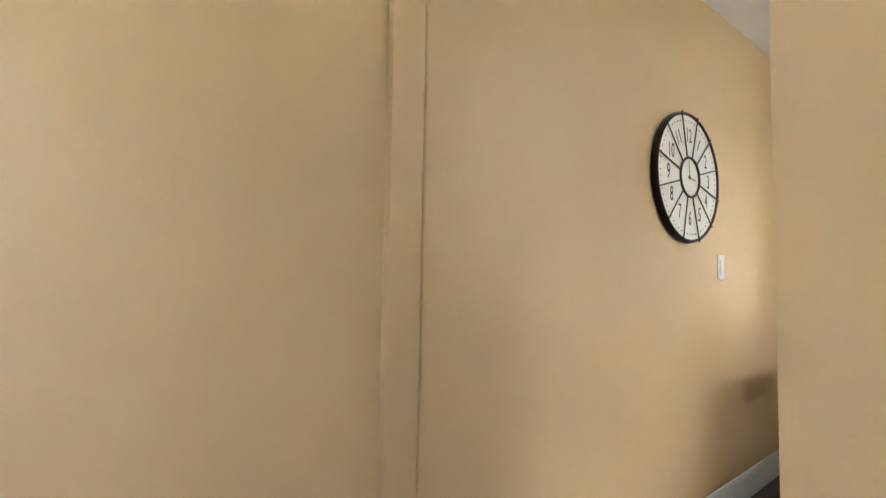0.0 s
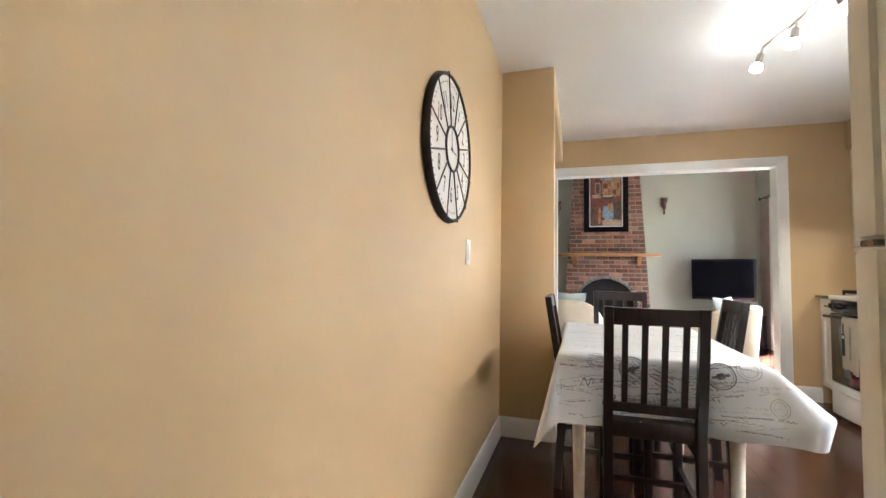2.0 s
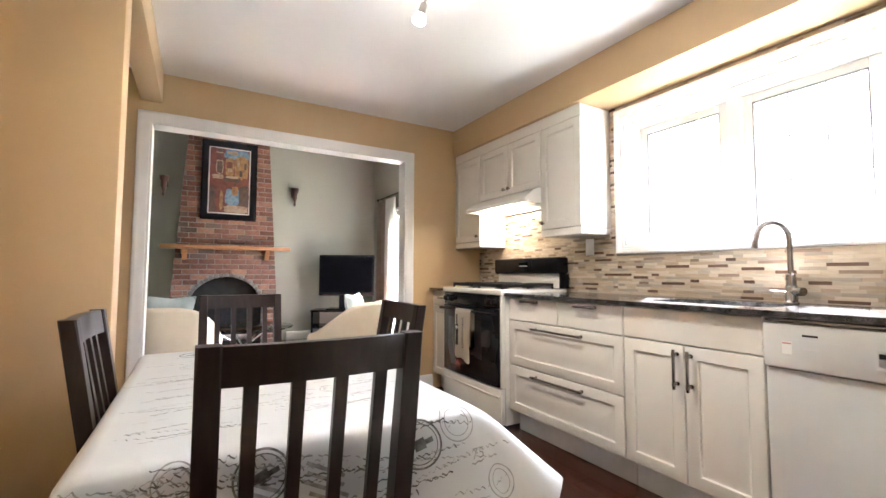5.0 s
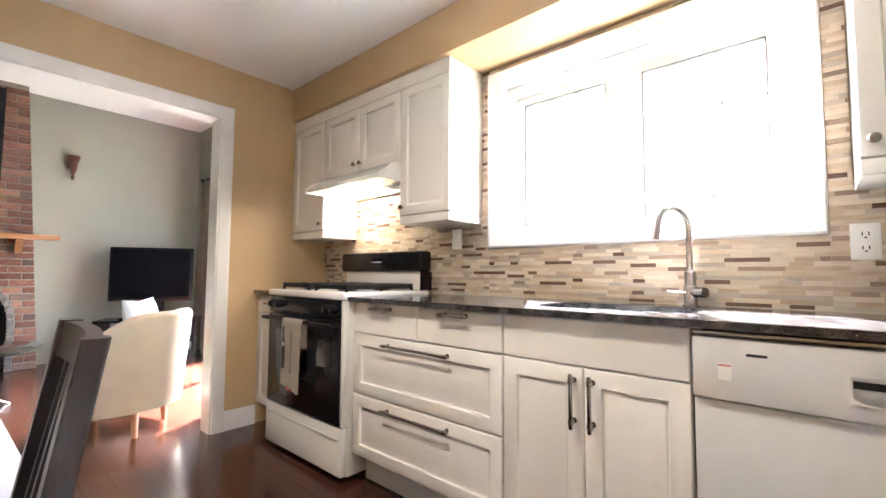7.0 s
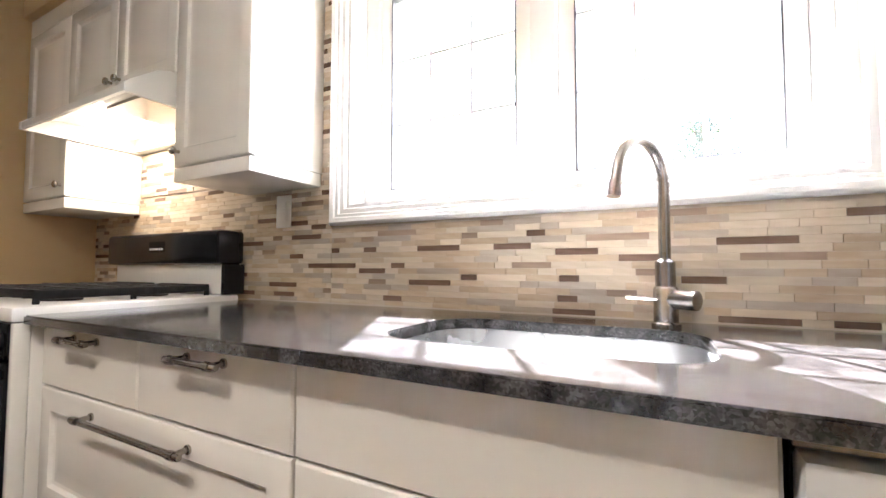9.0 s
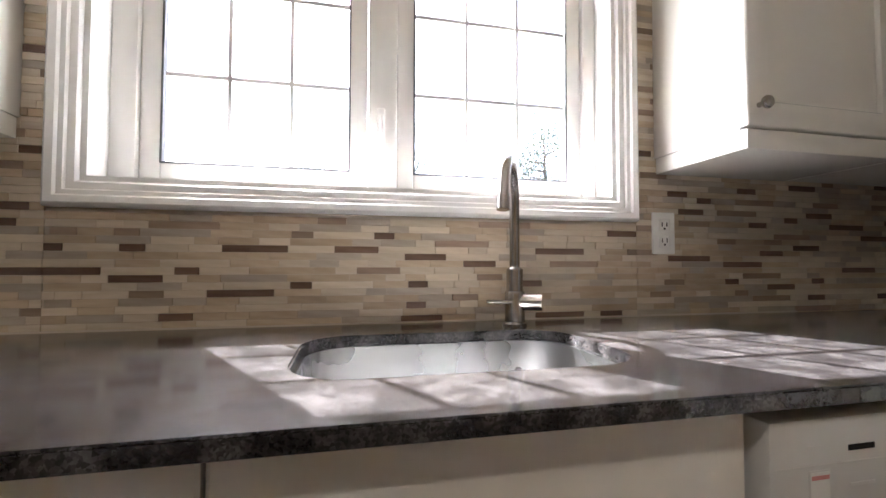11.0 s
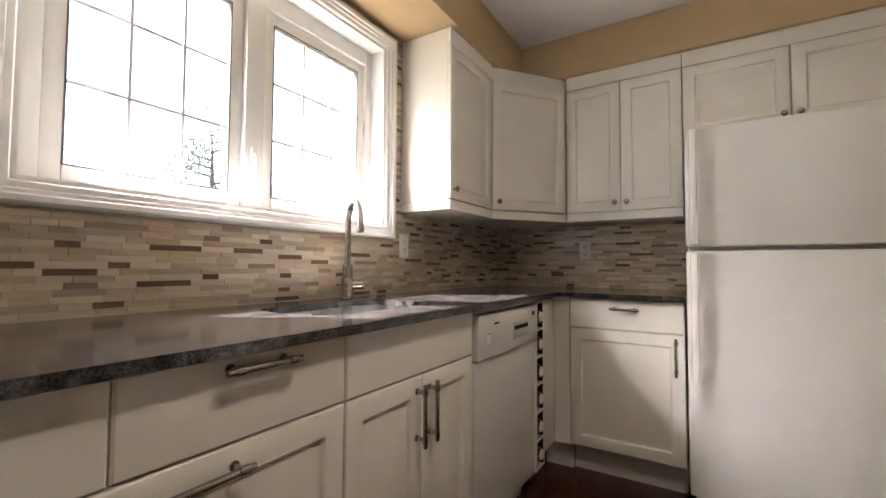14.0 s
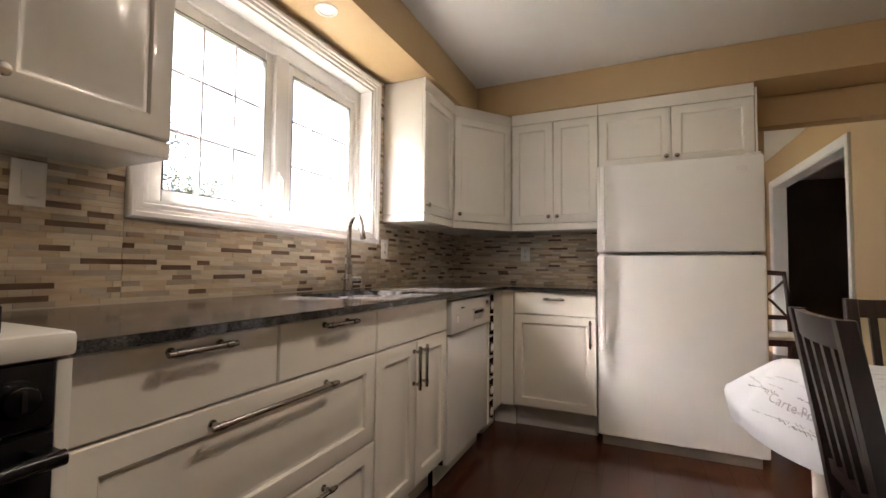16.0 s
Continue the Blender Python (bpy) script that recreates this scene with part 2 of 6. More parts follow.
PAINT_TONES = {
    "rust": material("rust_oil_paint", (0.17, 0.042, 0.026), 0.4, second=(0.07, 0.02, 0.017), scale=18, mix=0.9, bump=0.3),
    "ochre": material("ochre_oil_paint", (0.33, 0.19, 0.065), 0.4, second=(0.18, 0.075, 0.035), scale=22, mix=0.9, bump=0.3),
    "blue": material("blue_oil_paint", (0.07, 0.15, 0.24), 0.4, second=(0.22, 0.29, 0.33), scale=20, mix=0.9, bump=0.3),
    "dark": material("umber_oil_paint", (0.035, 0.025, 0.022), 0.4, second=(0.1, 0.06, 0.04), scale=20, mix=0.9, bump=0.3),
    "sand": material("sand_oil_paint", (0.38, 0.29, 0.20), 0.4, second=(0.24, 0.15, 0.095), scale=20, mix=0.9, bump=0.3),
}

# ---- building helpers ----
def box(bm, x0, x1, y0, y1, z0, z1, bevel=0.0, m=None):
    """Adds a box to bm, with its edges bevelled."""
    vs = [bm.verts.new((x, y, z)) for z in (z0, z1) for y in (y0, y1) for x in (x0, x1)]
    fs = [bm.faces.new([vs[i] for i in q]) for q in ((0, 2, 3, 1), (4, 5, 7, 6), (0, 1, 5, 4), (2, 6, 7, 3), (0, 4, 6, 2), (1, 3, 7, 5))]
    if bevel:
        es = list({e for f in fs for e in f.edges})
        out = bmesh.ops.bevel(bm, geom=es, offset=bevel, segments=2, affect="EDGES", profile=0.5)
        vs = list({v for f in out["faces"] for v in f.verts} | {v for v in vs if v.is_valid})
    if m is not None:
        bmesh.ops.transform(bm, matrix=m, verts=[v for v in vs if v.is_valid])
    return bm


def boxes(*rows, bevel=0.0):
    bm = bmesh.new()
    for r in rows:
        box(bm, *r, bevel=bevel)
    return bm


def lathe(bm, profile, center=(0, 0, 0), axis="Z", seg=24, arc=None):
    """Turns a list of (radius, height) round an axis through center."""
    turn = {"Z": Matrix.Identity(3), "Y": Matrix.Rotation(radians(-90), 3, "X"), "X": Matrix.Rotation(radians(90), 3, "Y")}[axis]
    c = Vector(center)
    loops = []
    for r, h in profile:
        loops.append([bm.verts.new(c + turn @ Vector((r * math.cos(2 * math.pi * i / seg), r * math.sin(2 * math.pi * i / seg), h))) for i in range(seg)])
    for a, b in zip(loops, loops[1:]):
        for i in range(seg):
            bm.faces.new((a[i], a[(i + 1) % seg], b[(i + 1) % seg], b[i]))
    for loop, flip in ((loops[0], True), (loops[-1], False)):
        bm.faces.new(loop[::-1] if flip else loop)
    return bm


def tube(bm, points, radius, seg=10):
    """A round bar through the points; radius may be a list."""
    pts = [Vector(p) for p in points]
    rads = radius if isinstance(radius, (list, tuple)) else [radius] * len(pts)
    loops, side = [], None
    for i, p in enumerate(pts):
        d = (pts[min(i + 1, len(pts) - 1)] - pts[max(i - 1, 0)]).normalized()
        if side is None:
            side = d.cross(Vector((0, 0, 1)) if abs(d.z) < 0.9 else Vector((1, 0, 0))).normalized()
        side = (side - d * side.dot(d)).normalized()
        up = d.cross(side)
        loops.append([bm.verts.new(p + rads[i] * (math.cos(2 * math.pi * k / seg) * side + math.sin(2 * math.pi * k / seg) * up)) for k in range(seg)])
    for a, b in zip(loops, loops[1:]):
        for i in range(seg):
            bm.faces.new((a[i], a[(i + 1) % seg], b[(i + 1) % seg], b[i]))
    bm.faces.new(loops[0][::-1])
    bm.faces.new(loops[-1])
    return bm


def rings(bm, w, h, steps, x=0.0, z=0.0, y=0.0):
    """A moulded panel in the xz plane that faces +y: rectangles (inset, depth) joined from the back edge to the middle."""
    loops = []
    for inset, depth in steps:
        loops.append([bm.verts.new((x + a, y + depth, z + b)) for a, b in
                      ((inset, inset), (w - inset, inset), (w - inset, h - inset), (inset, h - inset))])
    for a, b in zip(loops, loops[1:]):
        for i in range(4):
            bm.faces.new((a[i], b[i], b[(i + 1) % 4], a[(i + 1) % 4]))
    bm.faces.new(loops[-1][::-1])
    bm.faces.new(loops[0])
    return bm


def mesh_of(name, bm, mat, smooth=40):
    bmesh.ops.recalc_face_normals(bm, faces=bm.faces)
    me = bpy.data.meshes.new(name)
    bm.to_mesh(me)
    bm.free()
    me.materials.append(mat)
    if smooth:
        me.shade_smooth()
        me.set_sharp_from_angle(angle=radians(smooth))
    return me


def part(name, bm, mat, parent, label="", smooth=40):
    ob = new(name, mesh_of(name, bm, mat, smooth))
    ob.parent = parent
    return tagged(ob, label) if label else ob


def solid(name, bm, mat, label, category, kind="", group="", smooth=40):
    """A thing that is one mesh."""
    return tagged(new(name, mesh_of(name, bm, mat, smooth)), label, category, group, kind)


def thing(name, m, label, category, group="", kind=""):
    """An Empty at the base of a thing made of parts."""
    ob = new(name)
    ob.empty_display_size = 0.1
    ob.matrix_basis = m if isinstance(m, Matrix) else Matrix.Translation(m)
    return tagged(ob, label, category, group, kind)


def words(text, size, depth=0.0, shear=0.0, squeeze=1.0):
    """The built-in font's letters as a bmesh, centred, in the xy plane."""
    cu = bpy.data.curves.new("letters", "FONT")
    cu.body, cu.size, cu.extrude, cu.shear, cu.align_x, cu.align_y, cu.resolution_u = text, size, depth, shear, "CENTER", "CENTER", 3
    ob = bpy.data.objects.new("letters", cu)
    me = bpy.data.meshes.new_from_object(ob)
    bm = bmesh.new()
    bm.from_mesh(me)
    bpy.data.objects.remove(ob)
    bpy.data.curves.remove(cu)
    bpy.data.meshes.remove(me)
    bmesh.ops.transform(bm, matrix=Matrix.Diagonal((squeeze, 1, 1, 1)), verts=bm.verts)
    return bm


def moved(bm, m):
    bmesh.ops.transform(bm, matrix=m, verts=bm.verts)
    return bm


def joined(*bms):
    out = bmesh.new()
    for b in bms:
        me = bpy.data.meshes.new("joined")
        b.to_mesh(me)
        b.free()
        out.from_mesh(me)
        bpy.data.meshes.remove(me)
    return out


# ---- plan ----
EAST, WEST, NORTH, CEIL_Z = 4.165, 0.0, 3.0, 2.40
SOFFIT_Z, SOFFIT_Y, SOFFIT_X = 2.155, 0.322, 0.328
OPEN_Y0, OPEN_Y1, OPEN_Z = 0.815, 2.72, 2.05
WIN_X0, WIN_X1, WIN_Z0, WIN_Z1 = 1.262, 2.525, 1.218, 2.07
LIV_X, LIV_Y0, LIV_Y1, LIV_Z = 7.72, -0.24, 4.6, 3.0
HALL_Y0, HALL_X = 0.9, -5.0
DOOR_X0, DOOR_X1, DOOR_Z = -3.15, -1.13, 2.07


def structure(name, bm, mat, label, category):
    return solid(name, bm, mat, label, category, "structure", smooth=30)


# floors
floor = structure("floor", boxes((-5.2, 9.2, -0.3, 5.2, -0.12, -0.012)), WOOD_FLOOR, "dark reddish-brown glossy hardwood floor", "floor")

# kitchen walls
structure("wall_south", boxes(
    (-0.12, WIN_X0, -0.16, 0, 0, CEIL_Z), (WIN_X1, EAST, -0.16, 0, 0, CEIL_Z),
    (WIN_X0, WIN_X1, -0.16, 0, 0, WIN_Z0), (WIN_X0, WIN_X1, -0.16, 0, WIN_Z1, CEIL_Z)), TAN, "tan painted kitchen wall with the sink window", "wall")
structure("wall_east", boxes(
    (EAST, EAST + 0.12, -0.16, OPEN_Y0, 0, LIV_Z), (EAST, EAST + 0.12, OPEN_Y1, 4.6, 0, LIV_Z),
    (EAST, EAST + 0.12, OPEN_Y0, OPEN_Y1, OPEN_Z, LIV_Z)), TAN, "tan painted wall with a wide cased opening", "wall")
structure("wall_west", boxes((-0.12, WEST, 0, 2.13, 0, CEIL_Z), (-0.12, WEST, 2.13, NORTH, 1.965, CEIL_Z), (-0.36, -0.12, HALL_Y0, 2.215, 0, 2.46)), TAN,
          "tan painted partition beside the fridge with a header", "wall")
structure("wall_north", boxes((-5.12, DOOR_X0, NORTH, NORTH + 0.13, 0, 2.46), (DOOR_X1, 2.50, NORTH, NORTH + 0.13, 0, 2.46),
                              (DOOR_X0, DOOR_X1, NORTH, NORTH + 0.13, DOOR_Z, 2.46)), TAN, "tan painted wall that carries the clock", "wall")
structure("wall_nib", boxes((2.50, 2.62, 2.659, NORTH + 0.13, 0, CEIL_Z), (2.62, EAST, 2.659, 2.78, 2.19, CEIL_Z), bevel=0.006), TAN,
          "tan painted wall stub and header", "wall")
structure("wall_strip", boxes((-0.203, -0.112, NORTH - 0.03, NORTH + 0.002, 0, 2.45), bevel=0.008), TAN, "tan painted upright trim strip on the wall", "trim")
structure("wall_passage", boxes((2.50, EAST, 4.5, 4.6, 0, CEIL_Z), (2.40, 2.50, NORTH + 0.13, 4.6, 0, CEIL_Z)), TAN, "tan painted passage walls", "wall")
structure("ceiling", boxes((WEST, EAST, 0, NORTH, CEIL_Z, CEIL_Z + 0.1), (2.50, EAST, NORTH, 4.5, CEIL_Z, CEIL_Z + 0.1)), CEIL, "white painted kitchen ceiling", "ceiling")
structure("soffit_south", boxes((WEST + 0.002, EAST - 0.002, 0.002, SOFFIT_Y, SOFFIT_Z, CEIL_Z - 0.002), bevel=0.004), TAN, "tan painted soffit over the window wall", "soffit")
structure("soffit_west", boxes((WEST + 0.002, SOFFIT_X, SOFFIT_Y + 0.001, NORTH - 0.002, SOFFIT_Z, CEIL_Z - 0.002), bevel=0.004), TAN,
          "tan painted soffit over the fridge wall", "soffit")
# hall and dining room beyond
# the opening in the south side is invented, to let daylight into the hall
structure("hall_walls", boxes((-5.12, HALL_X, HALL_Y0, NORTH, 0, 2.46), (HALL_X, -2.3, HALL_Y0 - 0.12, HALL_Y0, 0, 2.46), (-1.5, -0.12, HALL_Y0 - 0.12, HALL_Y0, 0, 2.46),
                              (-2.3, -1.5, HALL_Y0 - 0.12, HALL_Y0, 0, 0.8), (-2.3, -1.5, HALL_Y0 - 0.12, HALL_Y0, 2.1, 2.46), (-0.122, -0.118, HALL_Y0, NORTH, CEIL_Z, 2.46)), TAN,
          "tan painted hall walls with an added, unseen window opening", "wall")
structure("hall_ceiling", boxes((-5.12, -0.12, HALL_Y0 - 0.12, NORTH, 2.46, 2.55)), CEIL, "white painted hall ceiling", "ceiling")
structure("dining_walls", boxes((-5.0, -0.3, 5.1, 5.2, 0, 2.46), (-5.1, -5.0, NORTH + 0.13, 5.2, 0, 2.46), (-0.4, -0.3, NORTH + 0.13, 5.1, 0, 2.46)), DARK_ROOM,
          "brown dining room walls", "wall")
structure("dining_ceiling", boxes((-5.1, -0.3, NORTH + 0.13, 5.2, 2.46, 2.55)), CEIL, "white painted dining ceiling", "ceiling")
# living room
PAT_X0, PAT_X1, PAT_Z = 5.0, 6.95, 2.05
structure("living_wall_east", boxes((LIV_X, LIV_X + 0.12, LIV_Y0 - 0.12, LIV_Y1, 0, LIV_Z)), GREY, "pale grey painted living room wall", "wall")
structure("living_wall_south", boxes((EAST + 0.12, PAT_X0, LIV_Y0 - 0.12, LIV_Y0, 0, LIV_Z), (PAT_X1, LIV_X, LIV_Y0 - 0.12, LIV_Y0, 0, LIV_Z),
                                     (PAT_X0, PAT_X1, LIV_Y0 - 0.12, LIV_Y0, PAT_Z, LIV_Z), (EAST, EAST + 0.12, LIV_Y0 - 0.12, -0.162, 0, LIV_Z)), GREY,
          "pale grey painted wall with a patio door", "wall")
structure("living_wall_west", boxes((EAST + 0.12, EAST + 0.128, LIV_Y0, OPEN_Y0 - 0.01, 0, LIV_Z), (EAST + 0.12, EAST + 0.128, OPEN_Y1 + 0.01, LIV_Y1, 0, LIV_Z),
                                    (EAST + 0.12, EAST + 0.128, OPEN_Y0 - 0.01, OPEN_Y1 + 0.01, OPEN_Z + 0.01, LIV_Z)), GREY, "pale grey painted wall by the opening", "wall")
structure("living_wall_north", boxes((EAST + 0.12, LIV_X, LIV_Y1, LIV_Y1 + 0.1, 0, LIV_Z)), GREY, "pale grey painted wall", "wall")
structure("living_ceiling", boxes((EAST, LIV_X + 0.12, LIV_Y0 - 0.12, LIV_Y1 + 0.1, LIV_Z, LIV_Z + 0.1)), CEIL, "white painted living room ceiling", "ceiling")


# ---- trim ----
def casing(name, m, w, h, width=0.075, label="", legs=True):
    """Moulded casing round an opening of w by h, in the xz plane facing +y, with its lower end at z = 0."""
    t = thing(name, m, label, "trim", kind="structure")
    prof = [(0, 0), (0, 0.012), (0.008, 0.016), (0.03, 0.018), (0.05, 0.022), (width - 0.012, 0.024), (width - 0.004, 0.02), (width, 0.0)]
    bm = bmesh.new()
    loops = []
    for d, y in prof:
        loops.append([bm.verts.new(p) for p in ((-d, y, 0), (-d, y, h + d), (w + d, y, h + d), (w + d, y, 0))])
    for a, b in zip(loops, loops[1:]):
        for i in range(3):
            bm.faces.new((a[i], a[i + 1], b[i + 1], b[i]))
    part("frame", bm, TRIM, t)
    return t


op = casing("opening_casing", pose(EAST, OPEN_Y0, 0, 0, 0, 90), OPEN_Y1 - OPEN_Y0, OPEN_Z, label="white moulded casing round the living room opening")
part("jamb", boxes((0, 0.012, -0.13, 0.006, 0, OPEN_Z), (OPEN_Y1 - OPEN_Y0 - 0.012, OPEN_Y1 - OPEN_Y0, -0.13, 0.006, 0, OPEN_Z),
                   (0.012, OPEN_Y1 - OPEN_Y0 - 0.012, -0.13, 0.006, OPEN_Z - 0.012, OPEN_Z)), TRIM, op)
hd = casing("hall_door_casing", pose(DOOR_X1, NORTH, 0, 0, 0, 180), DOOR_X1 - DOOR_X0, DOOR_Z, 0.08, label="white moulded casing round the dining room doorway")
part("jamb", boxes((0, 0.012, -0.135, 0.006, 0, DOOR_Z), (DOOR_X1 - DOOR_X0 - 0.012, DOOR_X1 - DOOR_X0, -0.135, 0.006, 0, DOOR_Z),
                   (0.012, DOOR_X1 - DOOR_X0 - 0.012, -0.135, 0.006, DOOR_Z - 0.012, DOOR_Z)), TRIM, hd)


def baseboard(m, length, h=0.124):
    prof = [(0.0, 0.0), (0.016, 0.0), (0.016, h - 0.045), (0.013, h - 0.035), (0.013, h - 0.022), (0.006, h - 0.006), (0.004, h), (0, h)]
    bm = bmesh.new()
    a = [bm.verts.new((0, y, z)) for y, z in prof]
    b = [bm.verts.new((length, y, z)) for y, z in prof]
    for i in range(len(prof) - 1):
        bm.faces.new((a[i], a[i + 1], b[i + 1], b[i]))
    bm.faces.new(a[::-1])
    bm.faces.new(b)
    ob = solid("baseboard", bm, TRIM, "white moulded wooden baseboard along the wall", "baseboard", "structure", smooth=30)
    ob.matrix_basis = m
    return ob


baseboard(pose(2.499, NORTH, 0, 0, 0, 180), 2.499 + 0.111)
baseboard(pose(-0.204, NORTH, 0, 0, 0, 180), 0.84)
baseboard(pose(2.50, 2.66, 0, 0, 0, 90), NORTH - 2.66)
baseboard(pose(2.62, 2.659, 0, 0, 0, 180), 0.12)
baseboard(pose(EAST, 0.537, 0, 0, 0, 90), 0.202)
baseboard(pose(LIV_X, LIV_Y0, 0, 0, 0, 90), 1.42)
baseboard(pose(LIV_X, 2.78, 0, 0, 0, 90), 1.8)


# ---- window over the sink ----
def kitchen_window():
    w, h = WIN_X1 - WIN_X0, WIN_Z1 - WIN_Z0
    t = thing("window_1", pose(WIN_X0, 0, WIN_Z0), "white vinyl double casement window with grilles over the sink", "window", kind="structure")
    # casing round all four sides
    prof = [(0, 0), (0, 0.010), (0.004, 0.015), (0.018, 0.016), (0.021, 0.023), (0.030, 0.025), (0.034, 0.031), (0.047, 0.034), (0.052, 0.030), (0.055, 0.022), (0.055, 0.0)]
    bm = bmesh.new()
    loops = [[bm.verts.new(p) for p in ((-d, y, -d), (-d, y, h + d), (w + d, y, h + d), (w + d, y, -d))] for d, y in prof]
    for a, b in zip(loops, loops[1:]):
        for i in range(4):
            bm.faces.new((a[i], a[(i + 1) % 4], b[(i + 1) % 4], b[i]))
    part("casing", bm, TRIM, t)
    part("jamb", boxes((0, 0.012, -0.16, 0.004, 0, h), (w - 0.012, w, -0.16, 0.004, 0, h), (0.012, w - 0.012, -0.16, 0.004, 0, 0.012),
                       (0.012, w - 0.012, -0.16, 0.004, h - 0.012, h)), TRIM, t)
    part("window_frame", boxes((0.012, 0.050, -0.14, -0.075, 0.012, h - 0.012), (w - 0.066, w - 0.012, -0.14, -0.075, 0.012, h - 0.012),
                               (0.050, w - 0.066, -0.14, -0.075, 0.012, 0.020), (0.050, w - 0.066, -0.14, -0.075, 0.770, h - 0.012),
                               (0.593, 0.666, -0.14, -0.07, 0.020, 0.770), bevel=0.003), PLASTIC, t)
    for x0, x1 in ((0.052, 0.591), (0.668, w - 0.068)):
        z0, z1, s = 0.022, 0.768, 0.045
        bm = bmesh.new()
        for b in ((x0, x0 + s, z0, z1), (x1 - s, x1, z0, z1), (x0 + s, x1 - s, z0, z0 + s), (x0 + s, x1 - s, z1 - s, z1)):
            box(bm, b[0], b[1], -0.13, -0.088, b[2], b[3], 0.004)
        sash = part("sash", bm, PLASTIC, t)
        g = boxes((x0 + s - 0.004, x1 - s + 0.004, -0.112, -0.106, z0 + s - 0.004, z1 - s + 0.004))
        pane = part("pane", g, GLASS, sash, "clear glass pane")
        pane.visible_shadow = False
        g0, g1, h0, h1 = x0 + s - 0.001, x1 - s + 0.001, z0 + s - 0.001, z1 - s + 0.001
        part("gasket", boxes((g0, g0 + 0.005, -0.106, -0.0865, h0, h1), (g1 - 0.005, g1, -0.106, -0.0865, h0, h1), (g0 + 0.005, g1 - 0.005, -0.106, -0.0865, h0, h0 + 0.004),
                             (g0 + 0.005, g1 - 0.005, -0.106, -0.0865, h1 - 0.005, h1)), GASKET, sash, "dark rubber glazing seal")
        gx, gz = (x1 - x0 - 2 * s) / 3, (z1 - z0 - 2 * s) / 3
        for i in (1, 2):
            part("muntin", boxes((x0 + s + i * gx - 0.005, x0 + s + i * gx + 0.005, -0.103, -0.097, z0 + s, z1 - s)), PLASTIC, sash)
        for i in (1, 2):
            part("muntin", boxes((x0 + s, x1 - s, -0.104, -0.098, z0 + s + i * gz - 0.005, z0 + s + i * gz + 0.005)), PLASTIC, sash)
    bm = boxes((0.625, 0.645, -0.07, -0.058, 0.13, 0.23), bevel=0.004)
    tube(bm, [(0.635, -0.06, 0.21), (0.635, -0.045, 0.19), (0.635, -0.045, 0.10)], 0.006, 8)
    part("sash_lock", bm, PLASTIC, t, "white lever lock")


kitchen_window()


# ---- cabinets ----
PANEL = [(0.0, -0.019), (0.0, -0.005), (0.0015, -0.002), (0.005, 0.0), (0.054, 0.0), (0.057, -0.003), (0.059, -0.0085), (0.064, -0.010), (0.069, -0.0095), (0.106, -0.0015), (0.111, 0.0)]
FLAT = [(0.0, -0.019), (0.0, -0.004), (0.004, 0.0)]


def bar_handle(parent, x, y, z, length, upright=False):
    """A steel bar handle on two posts, centred at (x, z) on the face y."""
    bm = bmesh.new()
    d = length / 2
    a = Vector((0, 0, 1)) if upright else Vector((1, 0, 0))
    c = Vector((x, y + 0.03, z))
    tube(bm, [c - a * d, c - a * (d - 0.002), c + a * (d - 0.002), c + a * d], [0.0055, 0.0065, 0.0065, 0.0055], 12)
    for s in (-1, 1):
        tube(bm, [c + a * s * (d - 0.022) + Vector((0, -0.03, 0)), c + a * s * (d - 0.022)], 0.0055, 10)
        lathe(bm, [(0.009, 0), (0.009, 0.004)], c + a * s * (d - 0.022) + Vector((0, -0.03, 0)), "Y", 12)
        tube(bm, [c + a * s * (d - 0.03), c + a * s * (d - 0.014)], 0.0085, 12)
    return part("handle", bm, STEEL, parent, "brushed steel bar handle")


def knob(parent, x, y, z):
    bm = lathe(bmesh.new(), [(0.006, 0), (0.005, 0.008), (0.006, 0.012), (0.013, 0.016), (0.0145, 0.021), (0.012, 0.026), (0.004, 0.028)], (x, y, z), "Y", 16)
    return part("knob", bm, STEEL, parent, "round brushed steel knob")


def front(parent, name, x0, x1, z0, z1, y, steps):
    return part(name, rings(bmesh.new(), x1 - x0, z1 - z0, steps, x0, z0, y), CAB, parent)


def base_unit(m, w, label, depth=0.60, hollow=False):
    t = thing("base_cabinet", m, label, "cabinet", "fitted kitchen cabinets")
    if hollow:
        part("body", boxes((0.001, 0.017, 0.012, depth - 0.004, 0.135, 0.880), (w - 0.017, w - 0.001, 0.012, depth - 0.004, 0.135, 0.880), (0.0175, w - 0.0175, 0.012, 0.020, 0.135, 0.880),
                           (0.0175, w - 0.0175, 0.0205, depth - 0.004, 0.135, 0.151)), CAB, t)
    else:
        part("body", boxes((0.001, w - 0.001, 0.012, depth - 0.004, 0.135, 0.880)), CAB, t)
    part("plinth", boxes((0.002, w - 0.002, 0.05, depth - 0.07, 0.0, 0.133)), KICK, t, "white plinth board")
    return t


def wall_unit(m, w, z0, z1, label, depth=0.28, rail=True):
    t = thing("wall_cabinet", m, label, "cabinet", "fitted kitchen cabinets")
    part("body", boxes((0.001, w - 0.001, 0.002, depth, z0 + (0.045 if rail else 0), z1), bevel=0.0015), CAB, t)
    if rail:
        bm = boxes((0.0015, w - 0.0015, 0.012, depth + 0.018, z0, z0 + 0.044), bevel=0.003)
        part("light_rail", bm, CAB, t, "white moulded light rail")
    return t


G = 0.0015
FRONT = 0.603
